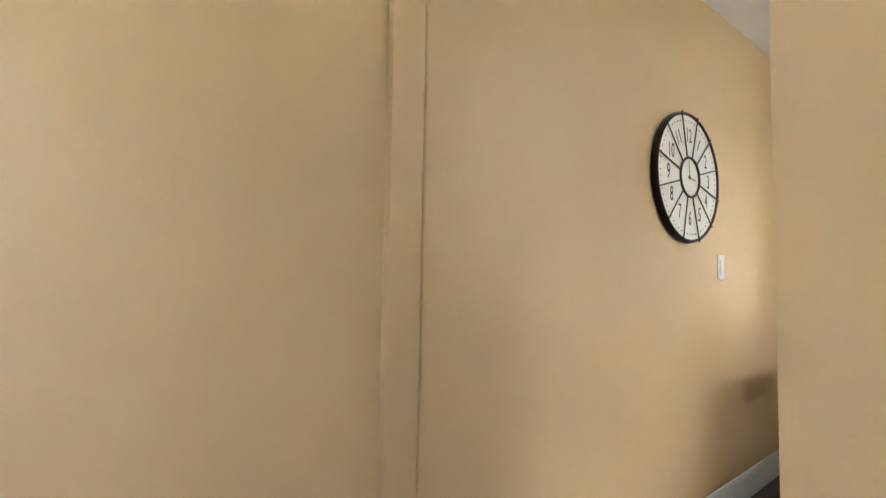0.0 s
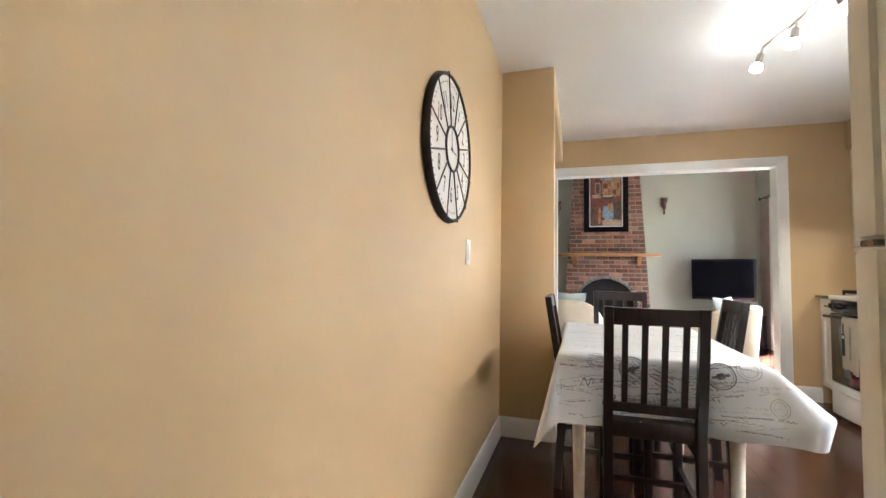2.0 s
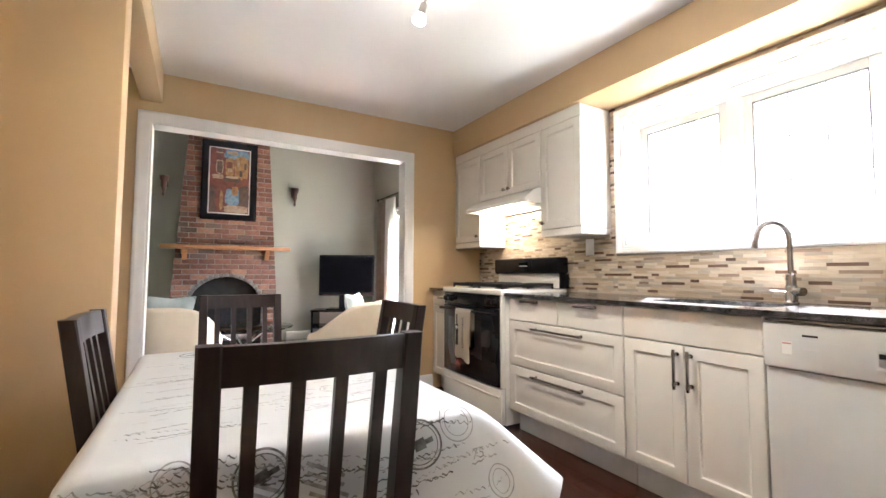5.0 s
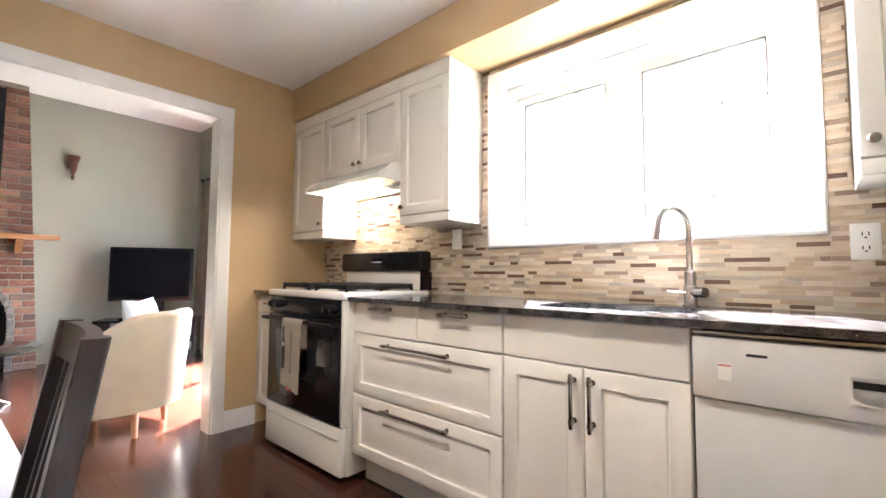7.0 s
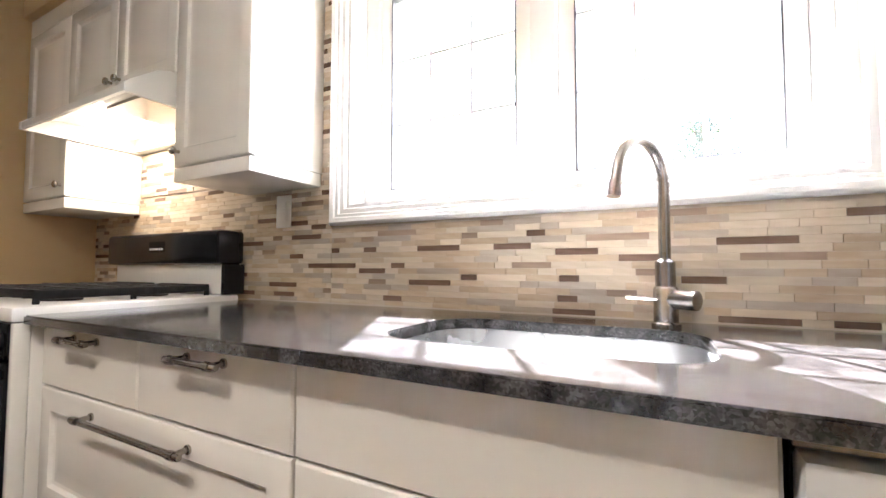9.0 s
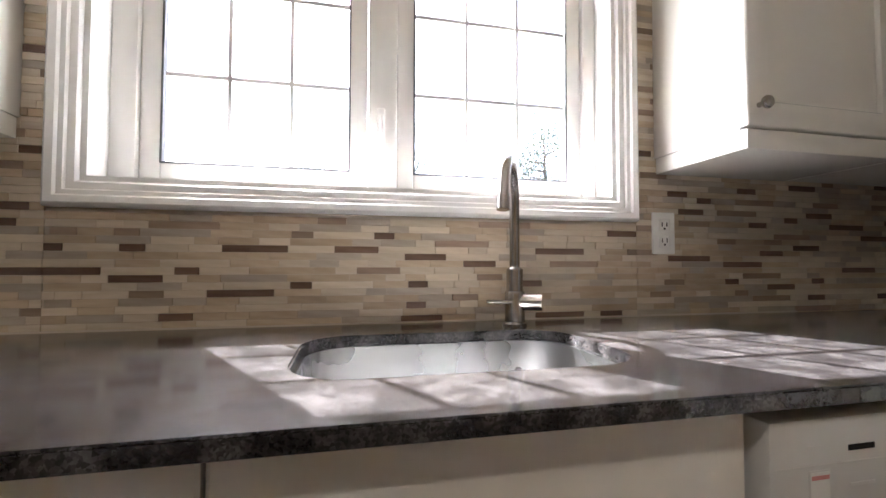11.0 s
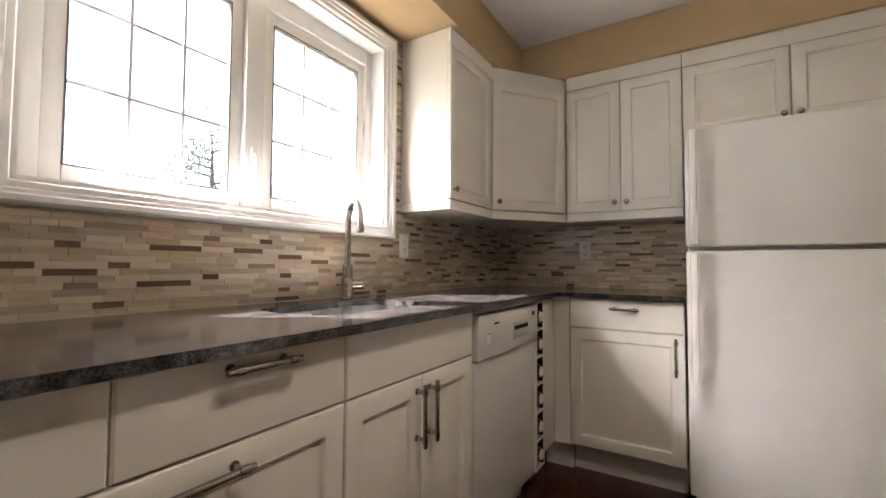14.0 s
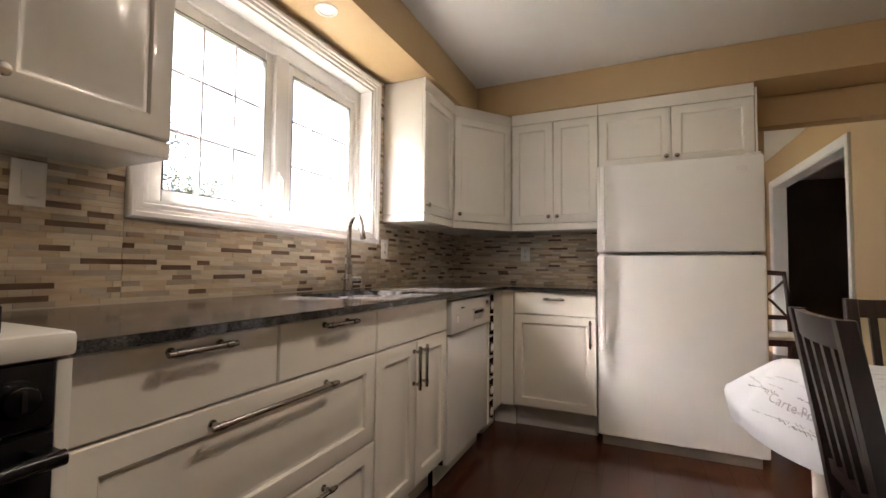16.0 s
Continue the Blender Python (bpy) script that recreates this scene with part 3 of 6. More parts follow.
# drawer unit between range and sink
bx0, bx1 = 2.105, 2.983
bw = bx1 - bx0
d1 = base_unit(pose(bx0, 0, 0), bw, "white raised-panel drawer cabinet with steel handles beside the range", FRONT - 0.019)
for a, b in ((0, bw / 2), (bw / 2, bw)):
    f = front(d1, "drawer_front", a + G, b - G, 0.732, 0.878, FRONT, FLAT)
    bar_handle(f, (a + b) / 2, FRONT, 0.857, 0.15)
for a, b in ((0.440, 0.728), (0.145, 0.436)):
    f = front(d1, "drawer_front", G, bw - G, a, b, FRONT, PANEL)
    bar_handle(f, bw / 2, FRONT, b - 0.055 + 0.02, 0.40)
# sink unit
sx0, sx1 = 1.505, 2.103
sw = sx1 - sx0
d2 = base_unit(pose(sx0, 0, 0), sw, "white raised-panel sink cabinet with two doors", FRONT - 0.019, True)
front(d2, "false_front", G, sw - G, 0.732, 0.878, FRONT, FLAT)
for a, b, hx in ((0, sw / 2, sw / 2 - 0.03), (sw / 2, sw, sw / 2 + 0.03)):
    f = front(d2, "door", a + G, b - G, 0.145, 0.728, FRONT, PANEL)
    bar_handle(f, hx, FRONT, 0.625, 0.17, True)
# small unit in the corner past the range
CORNER = 0.535
d3 = base_unit(pose(3.785, 0, 0), EAST - 3.787, "narrow white cabinet beside the range", CORNER - 0.019)
f = front(d3, "drawer_front", G, 0.376, 0.752, 0.878, CORNER, FLAT)
bar_handle(f, 0.19, CORNER, 0.82, 0.10)
front(d3, "door", G, 0.376, 0.145, 0.748, CORNER, PANEL)
# unit on the west wall
WF = 0.61 - WEST
west_base = pose(WEST, 1.198, 0, 0, 0, -90)
d4 = base_unit(west_base, 0.511, "white cabinet with one drawer and a raised-panel door beside the fridge", WF - 0.019)
f = front(d4, "drawer_front", G, 0.511 - G, 0.732, 0.878, WF, FLAT)
bar_handle(f, 0.25, WF, 0.832, 0.13)
f = front(d4, "door", G, 0.511 - G, 0.145, 0.728, WF, PANEL)
bar_handle(f, 0.035, WF, 0.63, 0.17, True)
filler = thing("corner_filler", (0.57, 0.50, 0), "white filler panels in the cabinet corner", "panel")
part("front_panel", boxes((0.035, 0.230, 0.07, FRONT - 0.50, 0.14, 0.88)), CAB, filler)
part("return_panel", boxes((0.0, 0.034, FRONT - 0.499, 0.184, 0.14, 0.88)), CAB, filler)
part("plinth", boxes((0.0, 0.23, 0.0, 0.04, 0, 0.138)), KICK, filler)
part("return_plinth", boxes((-0.05, -0.025, 0.041, 0.186, 0, 0.138)), KICK, filler)


def wine_rack(x0, x1):
    w = x1 - x0
    t = thing("wine_rack", pose(x0, 0, 0), "narrow white wine rack with round-holed dark cubbies", "wine rack", "fitted kitchen cabinets")
    for a in (0.0, w - 0.008):
        part("side_panel", boxes((a, a + 0.008, 0.03, FRONT + 0.012, 0.10, 0.880)), CAB, t)
    n, z0, z1 = 6, 0.10, 0.862
    step = (z1 - z0) / n
    for i in range(n + 1):
        part("shelf", boxes((0.0083, w - 0.0083, 0.03, FRONT + 0.010, z0 + i * step, z0 + i * step + 0.010)), CAB, t)
    # dark sheets added at the side and back, so the white cubbies look dark
    for i in range(n):
        part("cubby_dark_sheet", boxes((0.0083, 0.0098, 0.40, FRONT + 0.010, z0 + i * step + 0.0103, z0 + (i + 1) * step - 0.0003)), MATTE, t, "dark sheet added inside the cubby")
    part("back", boxes((0.0105, w - 0.0105, 0.40, FRONT - 0.022, 0.1105, 0.86)), MATTE, t, "dark sheet added inside the cubby")
    for i in range(n):
        z = z0 + i * step + 0.01 + 0.042
        bm = lathe(bmesh.new(), [(0.030, -0.0438), (0.031, -0.016), (0.029, -0.010), (0.024, -0.008)], (w / 2, FRONT + 0.022, z + 0.012), "Y", 20)
        b = part("bottle", bm, CABINET_WOOD, t, "dark bottle end")
        part("bottle_cap", lathe(bmesh.new(), [(0.0235, -0.0078), (0.024, -0.006), (0.021, -0.003), (0.006, -0.0025)], (w / 2, FRONT + 0.022, z + 0.012), "Y", 20), PLASTIC, b, "pale round cap")
    return t


wine_rack(0.803, 0.904)


def dishwasher(x0, x1):
    w = x1 - x0
    t = thing("dishwasher", pose(x0, 0, 0), "white built-in dishwasher with a control panel under the counter", "dishwasher")
    part("body", boxes((0.004, w - 0.004, 0.02, FRONT - 0.022, 0.10, 0.865)), MATTE, t, "black dishwasher cavity")
    part("door", boxes((0.005, w - 0.005, FRONT - 0.02, FRONT + 0.004, 0.105, 0.700), bevel=0.004), WASHER, t)
    p = part("control_panel", boxes((0.005, w - 0.005, FRONT - 0.02, FRONT + 0.022, 0.706, 0.864), bevel=0.007), WASHER, t)
    gy = FRONT + 0.0222
    grip = part("grip", rings(bmesh.new(), 0.165, 0.066, [(0.0, 0.0), (0.0, 0.0025), (0.004, 0.003), (0.007, 0.0012)], 0.130, 0.742, gy), WASHER, p, "white recessed grip")
    scoop = bmesh.new()
    rows = []
    for k in range(7):
        z, y = 0.748 + 0.030 * k / 6, gy + 0.003 + 0.007 * math.sin(math.pi / 2 * k / 6)
        rows.append([scoop.verts.new((0.138 + 0.149 * i / 8, y - 0.005 * (abs(i - 4) / 4) ** 3, z - 0.004 * (1 - (abs(i - 4) / 4) ** 2) * (k == 0))) for i in range(9)])
    for a, b in zip(rows, rows[1:]):
        for i in range(8):
            scoop.faces.new((a[i], a[i + 1], b[i + 1], b[i]))
    bmesh.ops.solidify(scoop, geom=scoop.faces[:], thickness=0.0015)
    part("scoop", scoop, WASHER, grip, smooth=60)
    # flat black strip above the scoop paints the shadow inside the recess
    part("grip_shadow", boxes((0.139, 0.286, gy + 0.0013, gy + 0.0020, 0.779, 0.795)), MATTE, grip, "black strip painting the shadow at the grip's top")
    part("maker_plate", boxes((0.432, 0.474, gy, gy + 0.0008, 0.822, 0.829)), MATTE, p, "small dark badge")
    st = part("sticker", boxes((0.503, 0.536, gy, gy + 0.0006, 0.756, 0.803)), KICK, p, "small white and red sticker")
    part("sticker_paper", boxes((0.505, 0.534, gy + 0.0007, gy + 0.0010, 0.758, 0.801)), PLASTIC, st)
    part("sticker_bar", boxes((0.506, 0.533, gy + 0.0011, gy + 0.0013, 0.792, 0.797)), PALE_RED, st, "pale red line")
    for a, b, c, d in ((0.432, 0.472, 0.779, 0.783), (0.515, 0.536, 0.829, 0.832), (0.518, 0.536, 0.743, 0.746)):
        part("label_bar", boxes((a, b, gy, gy + 0.0005, c, d)), KICK, p)
    part("panel_crease", boxes((0.012, w - 0.012, gy, gy + 0.0004, 0.8085, 0.8095)), KICK, p)
    part("button", boxes((0.055, 0.085, gy, gy + 0.0025, 0.82, 0.838)), BLACK, p, "black display button")
    part("steel_strip", boxes((0.004, w - 0.004, FRONT - 0.02, FRONT - 0.004, 0.8665, 0.874)), STEEL, t, "steel strip under the counter")
    part("kick_plate", boxes((0.005, w - 0.005, FRONT - 0.07, FRONT - 0.06, 0.0, 0.10)), KICK, t)


dishwasher(0.906, 1.503)


# counter top with the sink cut out
SINK_X0, SINK_X1, SINK_Y0, SINK_Y1 = 1.535, 2.055, 0.165, 0.485


def rounded(x0, x1, y0, y1, r, n=6):
    pts = []
    for cx, cy, a0 in ((x1 - r, y1 - r, 0), (x0 + r, y1 - r, 90), (x0 + r, y0 + r, 180), (x1 - r, y0 + r, 270)):
        for i in range(n + 1):
            a = radians(a0 + 90 * i / n)
            pts.append((cx + r * math.cos(a), cy + r * math.sin(a)))
    return pts


def counter():
    z0, z1, fr = 0.884, 0.905, 0.640
    bm = bmesh.new()
    outline = [(0.012, 0.012), (2.987, 0.012), (2.987, fr), (0.652, fr), (0.652, 1.200), (0.012, 1.200)]
    loops = []
    for pts in (outline, rounded(SINK_X0, SINK_X1, SINK_Y0, SINK_Y1, 0.09)):
        vs = [bm.verts.new((x, y, z1)) for x, y in pts]
        loops += [bm.edges.new((vs[i], vs[(i + 1) % len(vs)])) for i in range(len(vs))]
    bmesh.ops.triangle_fill(bm, use_beauty=True, edges=loops)
    low = bmesh.ops.extrude_face_region(bm, geom=bm.faces[:])
    bmesh.ops.translate(bm, vec=(0, 0, z0 - z1), verts=[g for g in low["geom"] if isinstance(g, bmesh.types.BMVert)])
    edges = [e for e in bm.edges if len(e.link_faces) == 2 and abs(e.link_faces[0].normal.dot(e.link_faces[1].normal)) < 0.2 and e.verts[0].co.z > z1 - 0.001 and e.verts[1].co.z > z1 - 0.001]
    bmesh.ops.bevel(bm, geom=edges, offset=0.003, segments=2, affect="EDGES")
    cx = (SINK_X0 + SINK_X1) / 2
    t = thing("countertop", (0, 0, 0), "dark brown speckled polished quartz countertop with a sink cut-out", "countertop")
    part("slab", bm, STONE, t)
    part("slab", boxes((3.782, EAST - 0.002, 0.012, CORNER + 0.037, z0, z1), bevel=0.003), STONE, t)
    # thin pale strip along the back, standing in for a dim reflection
    part("reflection_strip", boxes((0.66, 2.985, 0.0105, 0.0145, z1, z1 + 0.004)), GROUT, t, "thin pale strip standing in for a dim reflection")
    s = thing("sink", (cx, (SINK_Y0 + SINK_Y1) / 2, 0), "undermounted stainless steel kitchen sink bowl", "sink")
    bm = bmesh.new()
    ox, oy = cx, (SINK_Y0 + SINK_Y1) / 2
    loops = []
    for inset, z, r in ((-0.012, 0.8832, 0.10), (0.004, 0.8832, 0.09), (0.008, 0.80, 0.09), (0.018, 0.73, 0.09), (0.05, 0.712, 0.08), (0.14, 0.708, 0.03)):
        loops.append([bm.verts.new((x - ox, y - oy, z)) for x, y in rounded(SINK_X0 + inset, SINK_X1 - inset, SINK_Y0 + inset, SINK_Y1 - inset, r)])
    for a, b in zip(loops, loops[1:]):
        for i in range(len(a)):
            j = (i + 1) % len(a)
            bm.faces.new((a[i], a[j], b[j], b[i]))
    bm.faces.new(loops[-1])
    part("bowl", bm, SINK, s, smooth=60)
    part("drain", lathe(bmesh.new(), [(0.045, 0.709), (0.045, 0.713), (0.035, 0.714), (0.03, 0.710), (0.005, 0.709)], (0, 0, 0), "Z", 20), CHROME, s)


counter()


def tap():
    t = thing("kitchen_tap", pose(1.6, 0.105, 0.905, 0, 0, -30), "brushed steel gooseneck kitchen tap on the counter", "tap")
    part("base", lathe(bmesh.new(), [(0.027, 0), (0.027, 0.006), (0.023, 0.010), (0.023, 0.075), (0.021, 0.08)], (0, 0, 0), "Z", 20), STEEL, t)
    body = part("body", lathe(bmesh.new(), [(0.019, 0.08), (0.019, 0.13), (0.013, 0.135)], (0, 0, 0), "Z", 20), STEEL, t)
    pts = [(0, 0, 0.13), (0, 0, 0.20), (0, 0, 0.290)]
    for i in range(1, 13):
        a = math.pi * i / 12 * 0.93
        pts.append((0, 0.075 - 0.075 * math.cos(a), 0.290 + 0.078 * math.sin(a)))
    e = pts[-1]
    pts += [(0, e[1] + 0.008, e[2] - 0.035)]
    part("spout", tube(bmesh.new(), pts, 0.0115, 14), STEEL, t)
    part("nozzle", tube(bmesh.new(), [(0, e[1] + 0.008, e[2] - 0.03), (0, e[1] + 0.013, e[2] - 0.058)], 0.0135, 14), STEEL, t)
    bm = tube(bmesh.new(), [(0.0, 0, 0.055), (-0.062, 0.0, 0.055)], 0.019, 16)
    tube(bm, [(0.0, 0.015, 0.055), (0.02, 0.03, 0.056), (0.055, 0.05, 0.058)], 0.004, 8)
    part("lever", bm, STEEL, t)
    return t


tap()

# ---- wall cabinets ----
UF = 0.294
UZ0, UZ1, DZ0, DZ1 = 1.297, 2.152, 1.347, 2.072


def doors(t, w, n, knob_side, depth, z0=DZ0, z1=DZ1, knob_z=None):
    dw = w / n
    for i in range(n):
        f = front(t, "door", i * dw + G, (i + 1) * dw - G, z0, z1, depth, PANEL)
        side = knob_side if n == 1 else (1 if i == 0 else 0)
        x = i * dw + (dw - 0.03 if side else 0.03)
        knob(f, x, depth, knob_z if knob_z else z0 + 0.045)


def upper(m, w, z0, z1, n, side, label, rail=True, depth=UF, dz0=None):
    t = wall_unit(m, w, z0, z1, label, depth - 0.02, rail)
    doors(t, w, n, side, depth, dz0 if dz0 else z0 + 0.05, DZ1)
    part("crown", boxes((0.001, w - 0.001, depth - 0.019, depth - 0.003, DZ1 + 0.003, z1)), CAB, t, "white filler strip")
    return t


u1 = upper(pose(2.630, 0, 0), 0.368, UZ0, UZ1, 1, 1, "white raised-panel wall cabinet beside the window and range hood")
u2 = upper(pose(3.001, 0, 0), 0.758, 1.66, UZ1, 2, 0, "short white two-door wall cabinet over the range hood", rail=False, dz0=1.663)
u3 = upper(pose(3.760, 0, 0), EAST - 3.762, UZ0 - 0.03, UZ1, 1, 0, "narrow white wall cabinet in the corner by the opening")
u4 = upper(pose(0.698, 0, 0), 0.446, UZ0, UZ1, 1, 1, "white raised-panel wall cabinet beside the window")
UW = 0.312 - WEST
u5 = upper(pose(WEST, 1.190, 0, 0, 0, -90), 0.600, UZ0, UZ1, 2, 0, "white two-door wall cabinet over the short counter", depth=UW)
u6 = upper(pose(WEST, 2.072, 0, 0, 0, -90), 0.881, 1.70, UZ1, 2, 0, "white two-door cabinet over the fridge", rail=False, depth=UW, dz0=1.703)
part("side_panel", boxes((-0.012, -0.001, 0.002, UW + 0.004, 1.68, UZ1 - 0.03)), CAB, u6, "white end panel")


def diagonal_unit():
    t = thing("wall_cabinet", (0, 0, 0), "white diagonal corner wall cabinet", "cabinet", "fitted kitchen cabinets")
    a, b = Vector((0.697, UF)), Vector((0.312, 0.589))
    bm = bmesh.new()
    q = (b - a).normalized()
    nrm = Vector((q.y, -q.x))
    nrm = nrm if nrm.x + nrm.y > 0 else -nrm
    inner = [a - nrm * 0.021, b - nrm * 0.021]
    for z0, z1, shift in ((UZ0 + 0.045, UZ1, 0.0), (UZ0, UZ0 + 0.042, 0.016)):
        pts = [inner[0] + nrm * shift, inner[1] + nrm * shift, Vector((WEST + 0.03, 0.589)), Vector((WEST + 0.03, 0.02)), Vector((0.697, 0.02))]
        lo = [bm.verts.new((p.x, p.y, z0)) for p in pts]
        hi = [bm.verts.new((p.x, p.y, z1)) for p in pts]
        bm.faces.new(lo)
        bm.faces.new(hi[::-1])
        for i in range(5):
            j = (i + 1) % 5
            bm.faces.new((lo[i], lo[j], hi[j], hi[i]))
    part("body", bm, CAB, t)
    w = (a - b).length
    ang = math.degrees(math.atan2((a - b).y, (a - b).x))
    m = pose(b.x, b.y, 0, 0, 0, ang)
    bm = rings(bmesh.new(), w - 0.006, DZ1 - DZ0, PANEL, 0.003, DZ0, 0.0)
    f = part("door", moved(bm, m), CAB, t)
    p = m @ Vector((w - 0.035, 0, DZ0 + 0.045))
    bm = lathe(bmesh.new(), [(0.006, 0), (0.005, 0.008), (0.006, 0.012), (0.013, 0.016), (0.0145, 0.021), (0.012, 0.026), (0.004, 0.028)], (w - 0.035, 0, DZ0 + 0.045), "Y", 16)
    part("knob", moved(bm, m), STEEL, f, "round brushed steel knob")


diagonal_unit()


# ---- range and hood ----
def stove():
    x0, w = 2.990, 0.772
    t = thing("gas_range", pose(x0, 0, 0), "white and black freestanding gas range between the cabinets", "range")
    F = 0.648
    part("body", boxes((0.003, w - 0.003, 0.03, F - 0.025, 0.03, 0.885), bevel=0.004), ENAMEL, t)
    part("cooktop", boxes((0, w, 0.05, F + 0.015, 0.888, 0.925), bevel=0.009), ENAMEL, t)
    for a in (0.003, w - 0.023):
        part("side_rail", boxes((a, a + 0.020, F - 0.0245, F + 0.008, 0.272, 0.886), bevel=0.003), ENAMEL, t)
    part("control_panel", boxes((0.024, w - 0.024, F - 0.024, F + 0.012, 0.795, 0.886), bevel=0.005), BLACK, t, "black knob panel")
    for x in (0.07, 0.135, w - 0.135, w - 0.07):
        k = part("burner_knob", lathe(bmesh.new(), [(0.026, 0.012), (0.025, 0.02), (0.021, 0.024), (0.019, 0.04), (0.015, 0.042)], (x, F, 0.842), "Y", 18), BLACK, t)
        part("pointer", boxes((x - 0.003, x + 0.003, F + 0.040, F + 0.0435, 0.83, 0.858)), MATTE, k)
    d = part("oven_door", boxes((0.024, w - 0.024, F - 0.024, F + 0.016, 0.275, 0.790), bevel=0.006), BLACK, t, "black oven door")
    part("oven_window", boxes((0.10, w - 0.10, F + 0.0165, F + 0.019, 0.335, 0.70), bevel=0.001), OVEN_GLASS, d, "dark oven window")
    bm = tube(bmesh.new(), [(0.03, F + 0.055, 0.762), (w - 0.03, F + 0.055, 0.762)], 0.011, 12)
    for x in (0.045, w - 0.045):
        box(bm, x - 0.012, x + 0.012, F + 0.014, F + 0.055, 0.752, 0.772)
    part("oven_handle", bm, BLACK, d)
    bm = boxes((0.006, w - 0.006, F - 0.024, F + 0.010, 0.035, 0.268), bevel=0.006)
    dr = part("drawer", bm, ENAMEL, t, "white storage drawer")
    part("drawer_ridge", boxes((0.03, w - 0.03, F + 0.0105, F + 0.016, 0.205, 0.22), bevel=0.003), ENAMEL, dr)
    part("backguard", boxes((0.02, w - 0.02, 0.03, 0.105, 0.926, 1.035), bevel=0.008), ENAMEL, t)
    bm = boxes((0.0, w, 0.03, 0.135, 1.036, 1.16), bevel=0.014)
    bg = part("console", bm, BLACK, t, "black back console")
    part("console_cheek", boxes((0.0, 0.018, 0.03, 0.11, 0.927, 1.036)), BLACK, bg)
    part("clock_display", boxes((w / 2 - 0.05, w / 2 + 0.05, 0.1355, 0.137, 1.085, 1.125)), SCREEN, bg)
    for i in range(6):
        part("button", boxes((w / 2 - 0.045 + i * 0.016, w / 2 - 0.035 + i * 0.016, 0.1375, 0.138, 1.092, 1.100)), KICK, bg, "small grey mark")
    for cx in (0.21, w - 0.21):
        g = bmesh.new()
        for x in (-0.14, -0.07, 0.0, 0.07, 0.14):
            box(g, cx + x - 0.007, cx + x + 0.007, 0.13, 0.60, 0.938, 0.962, 0.002)
        for y in (0.13, 0.25, 0.365, 0.48, 0.595):
            box(g, cx - 0.145, cx + 0.145, y - 0.007, y + 0.007, 0.940, 0.964, 0.002)
        for x in (-0.14, 0.14):
            for y in (0.13, 0.365, 0.595):
                box(g, cx + x - 0.006, cx + x + 0.006, y - 0.006, y + 0.006, 0.924, 0.941)
        part("grate", g, MATTE, t, "black cast-iron pan grate")
        for y in (0.24, 0.49):
            part("burner", lathe(bmesh.new(), [(0.05, 0.924), (0.05, 0.930), (0.036, 0.932), (0.036, 0.940), (0.03, 0.943)], (cx, y, 0), "Z", 20), MATTE, t)


stove()


def hood():
    x0, x1 = 3.003, 3.757
    w = x1 - x0
    t = thing("range_hood", pose(x0, 0, 0), "white under-cabinet range hood with its lamp lit", "range hood")
    prof = [(0.002, 1.655), (0.31, 1.655), (0.35, 1.64), (0.421, 1.585), (0.436, 1.572), (0.436, 1.548), (0.424, 1.548), (0.411, 1.572), (0.33, 1.61), (0.05, 1.61), (0.05, 1.552), (0.002, 1.552)]
    bm = bmesh.new()
    a = [bm.verts.new((0.014, y, z)) for y, z in prof]
    b = [bm.verts.new((w - 0.014, y, z)) for y, z in prof]
    for i in range(len(prof)):
        j = (i + 1) % len(prof)
        bm.faces.new((a[i], a[j], b[j], b[i]))
    bm.faces.new(a[::-1])
    bm.faces.new(b)
    part("shell", bm, ENAMEL, t)
    cheek = [(0.002, 1.657), (0.31, 1.657), (0.35, 1.642), (0.423, 1.587), (0.438, 1.572), (0.438, 1.546), (0.002, 1.546)]
    for xa in (0.0, w - 0.0135):
        bm = bmesh.new()
        a = [bm.verts.new((xa, y, z)) for y, z in cheek]
        b = [bm.verts.new((xa + 0.0135, y, z)) for y, z in cheek]
        for i in range(len(cheek)):
            j = (i + 1) % len(cheek)
            bm.faces.new((a[i], a[j], b[j], b[i]))
        bm.faces.new(a[::-1])
        bm.faces.new(b)
        part("cheek", bm, ENAMEL, t)
    part("filter", boxes((0.06, 0.38, 0.06, 0.32, 1.596, 1.608)), STEEL, t, "grey mesh filter")
    part("lamp_lens", boxes((0.43, 0.66, 0.10, 0.26, 1.585, 1.608), bevel=0.006), HOOD_BULB, t, "lit frosted lamp cover")


hood()
hood_lamp = lamp("hood_lamp", "AREA", pose(3.55, 0.18, 1.578), 0.20, (1.0, 0.80, 0.55))
hood_lamp.data.shape, hood_lamp.data.size, hood_lamp.data.size_y = "RECTANGLE", 0.22, 0.15


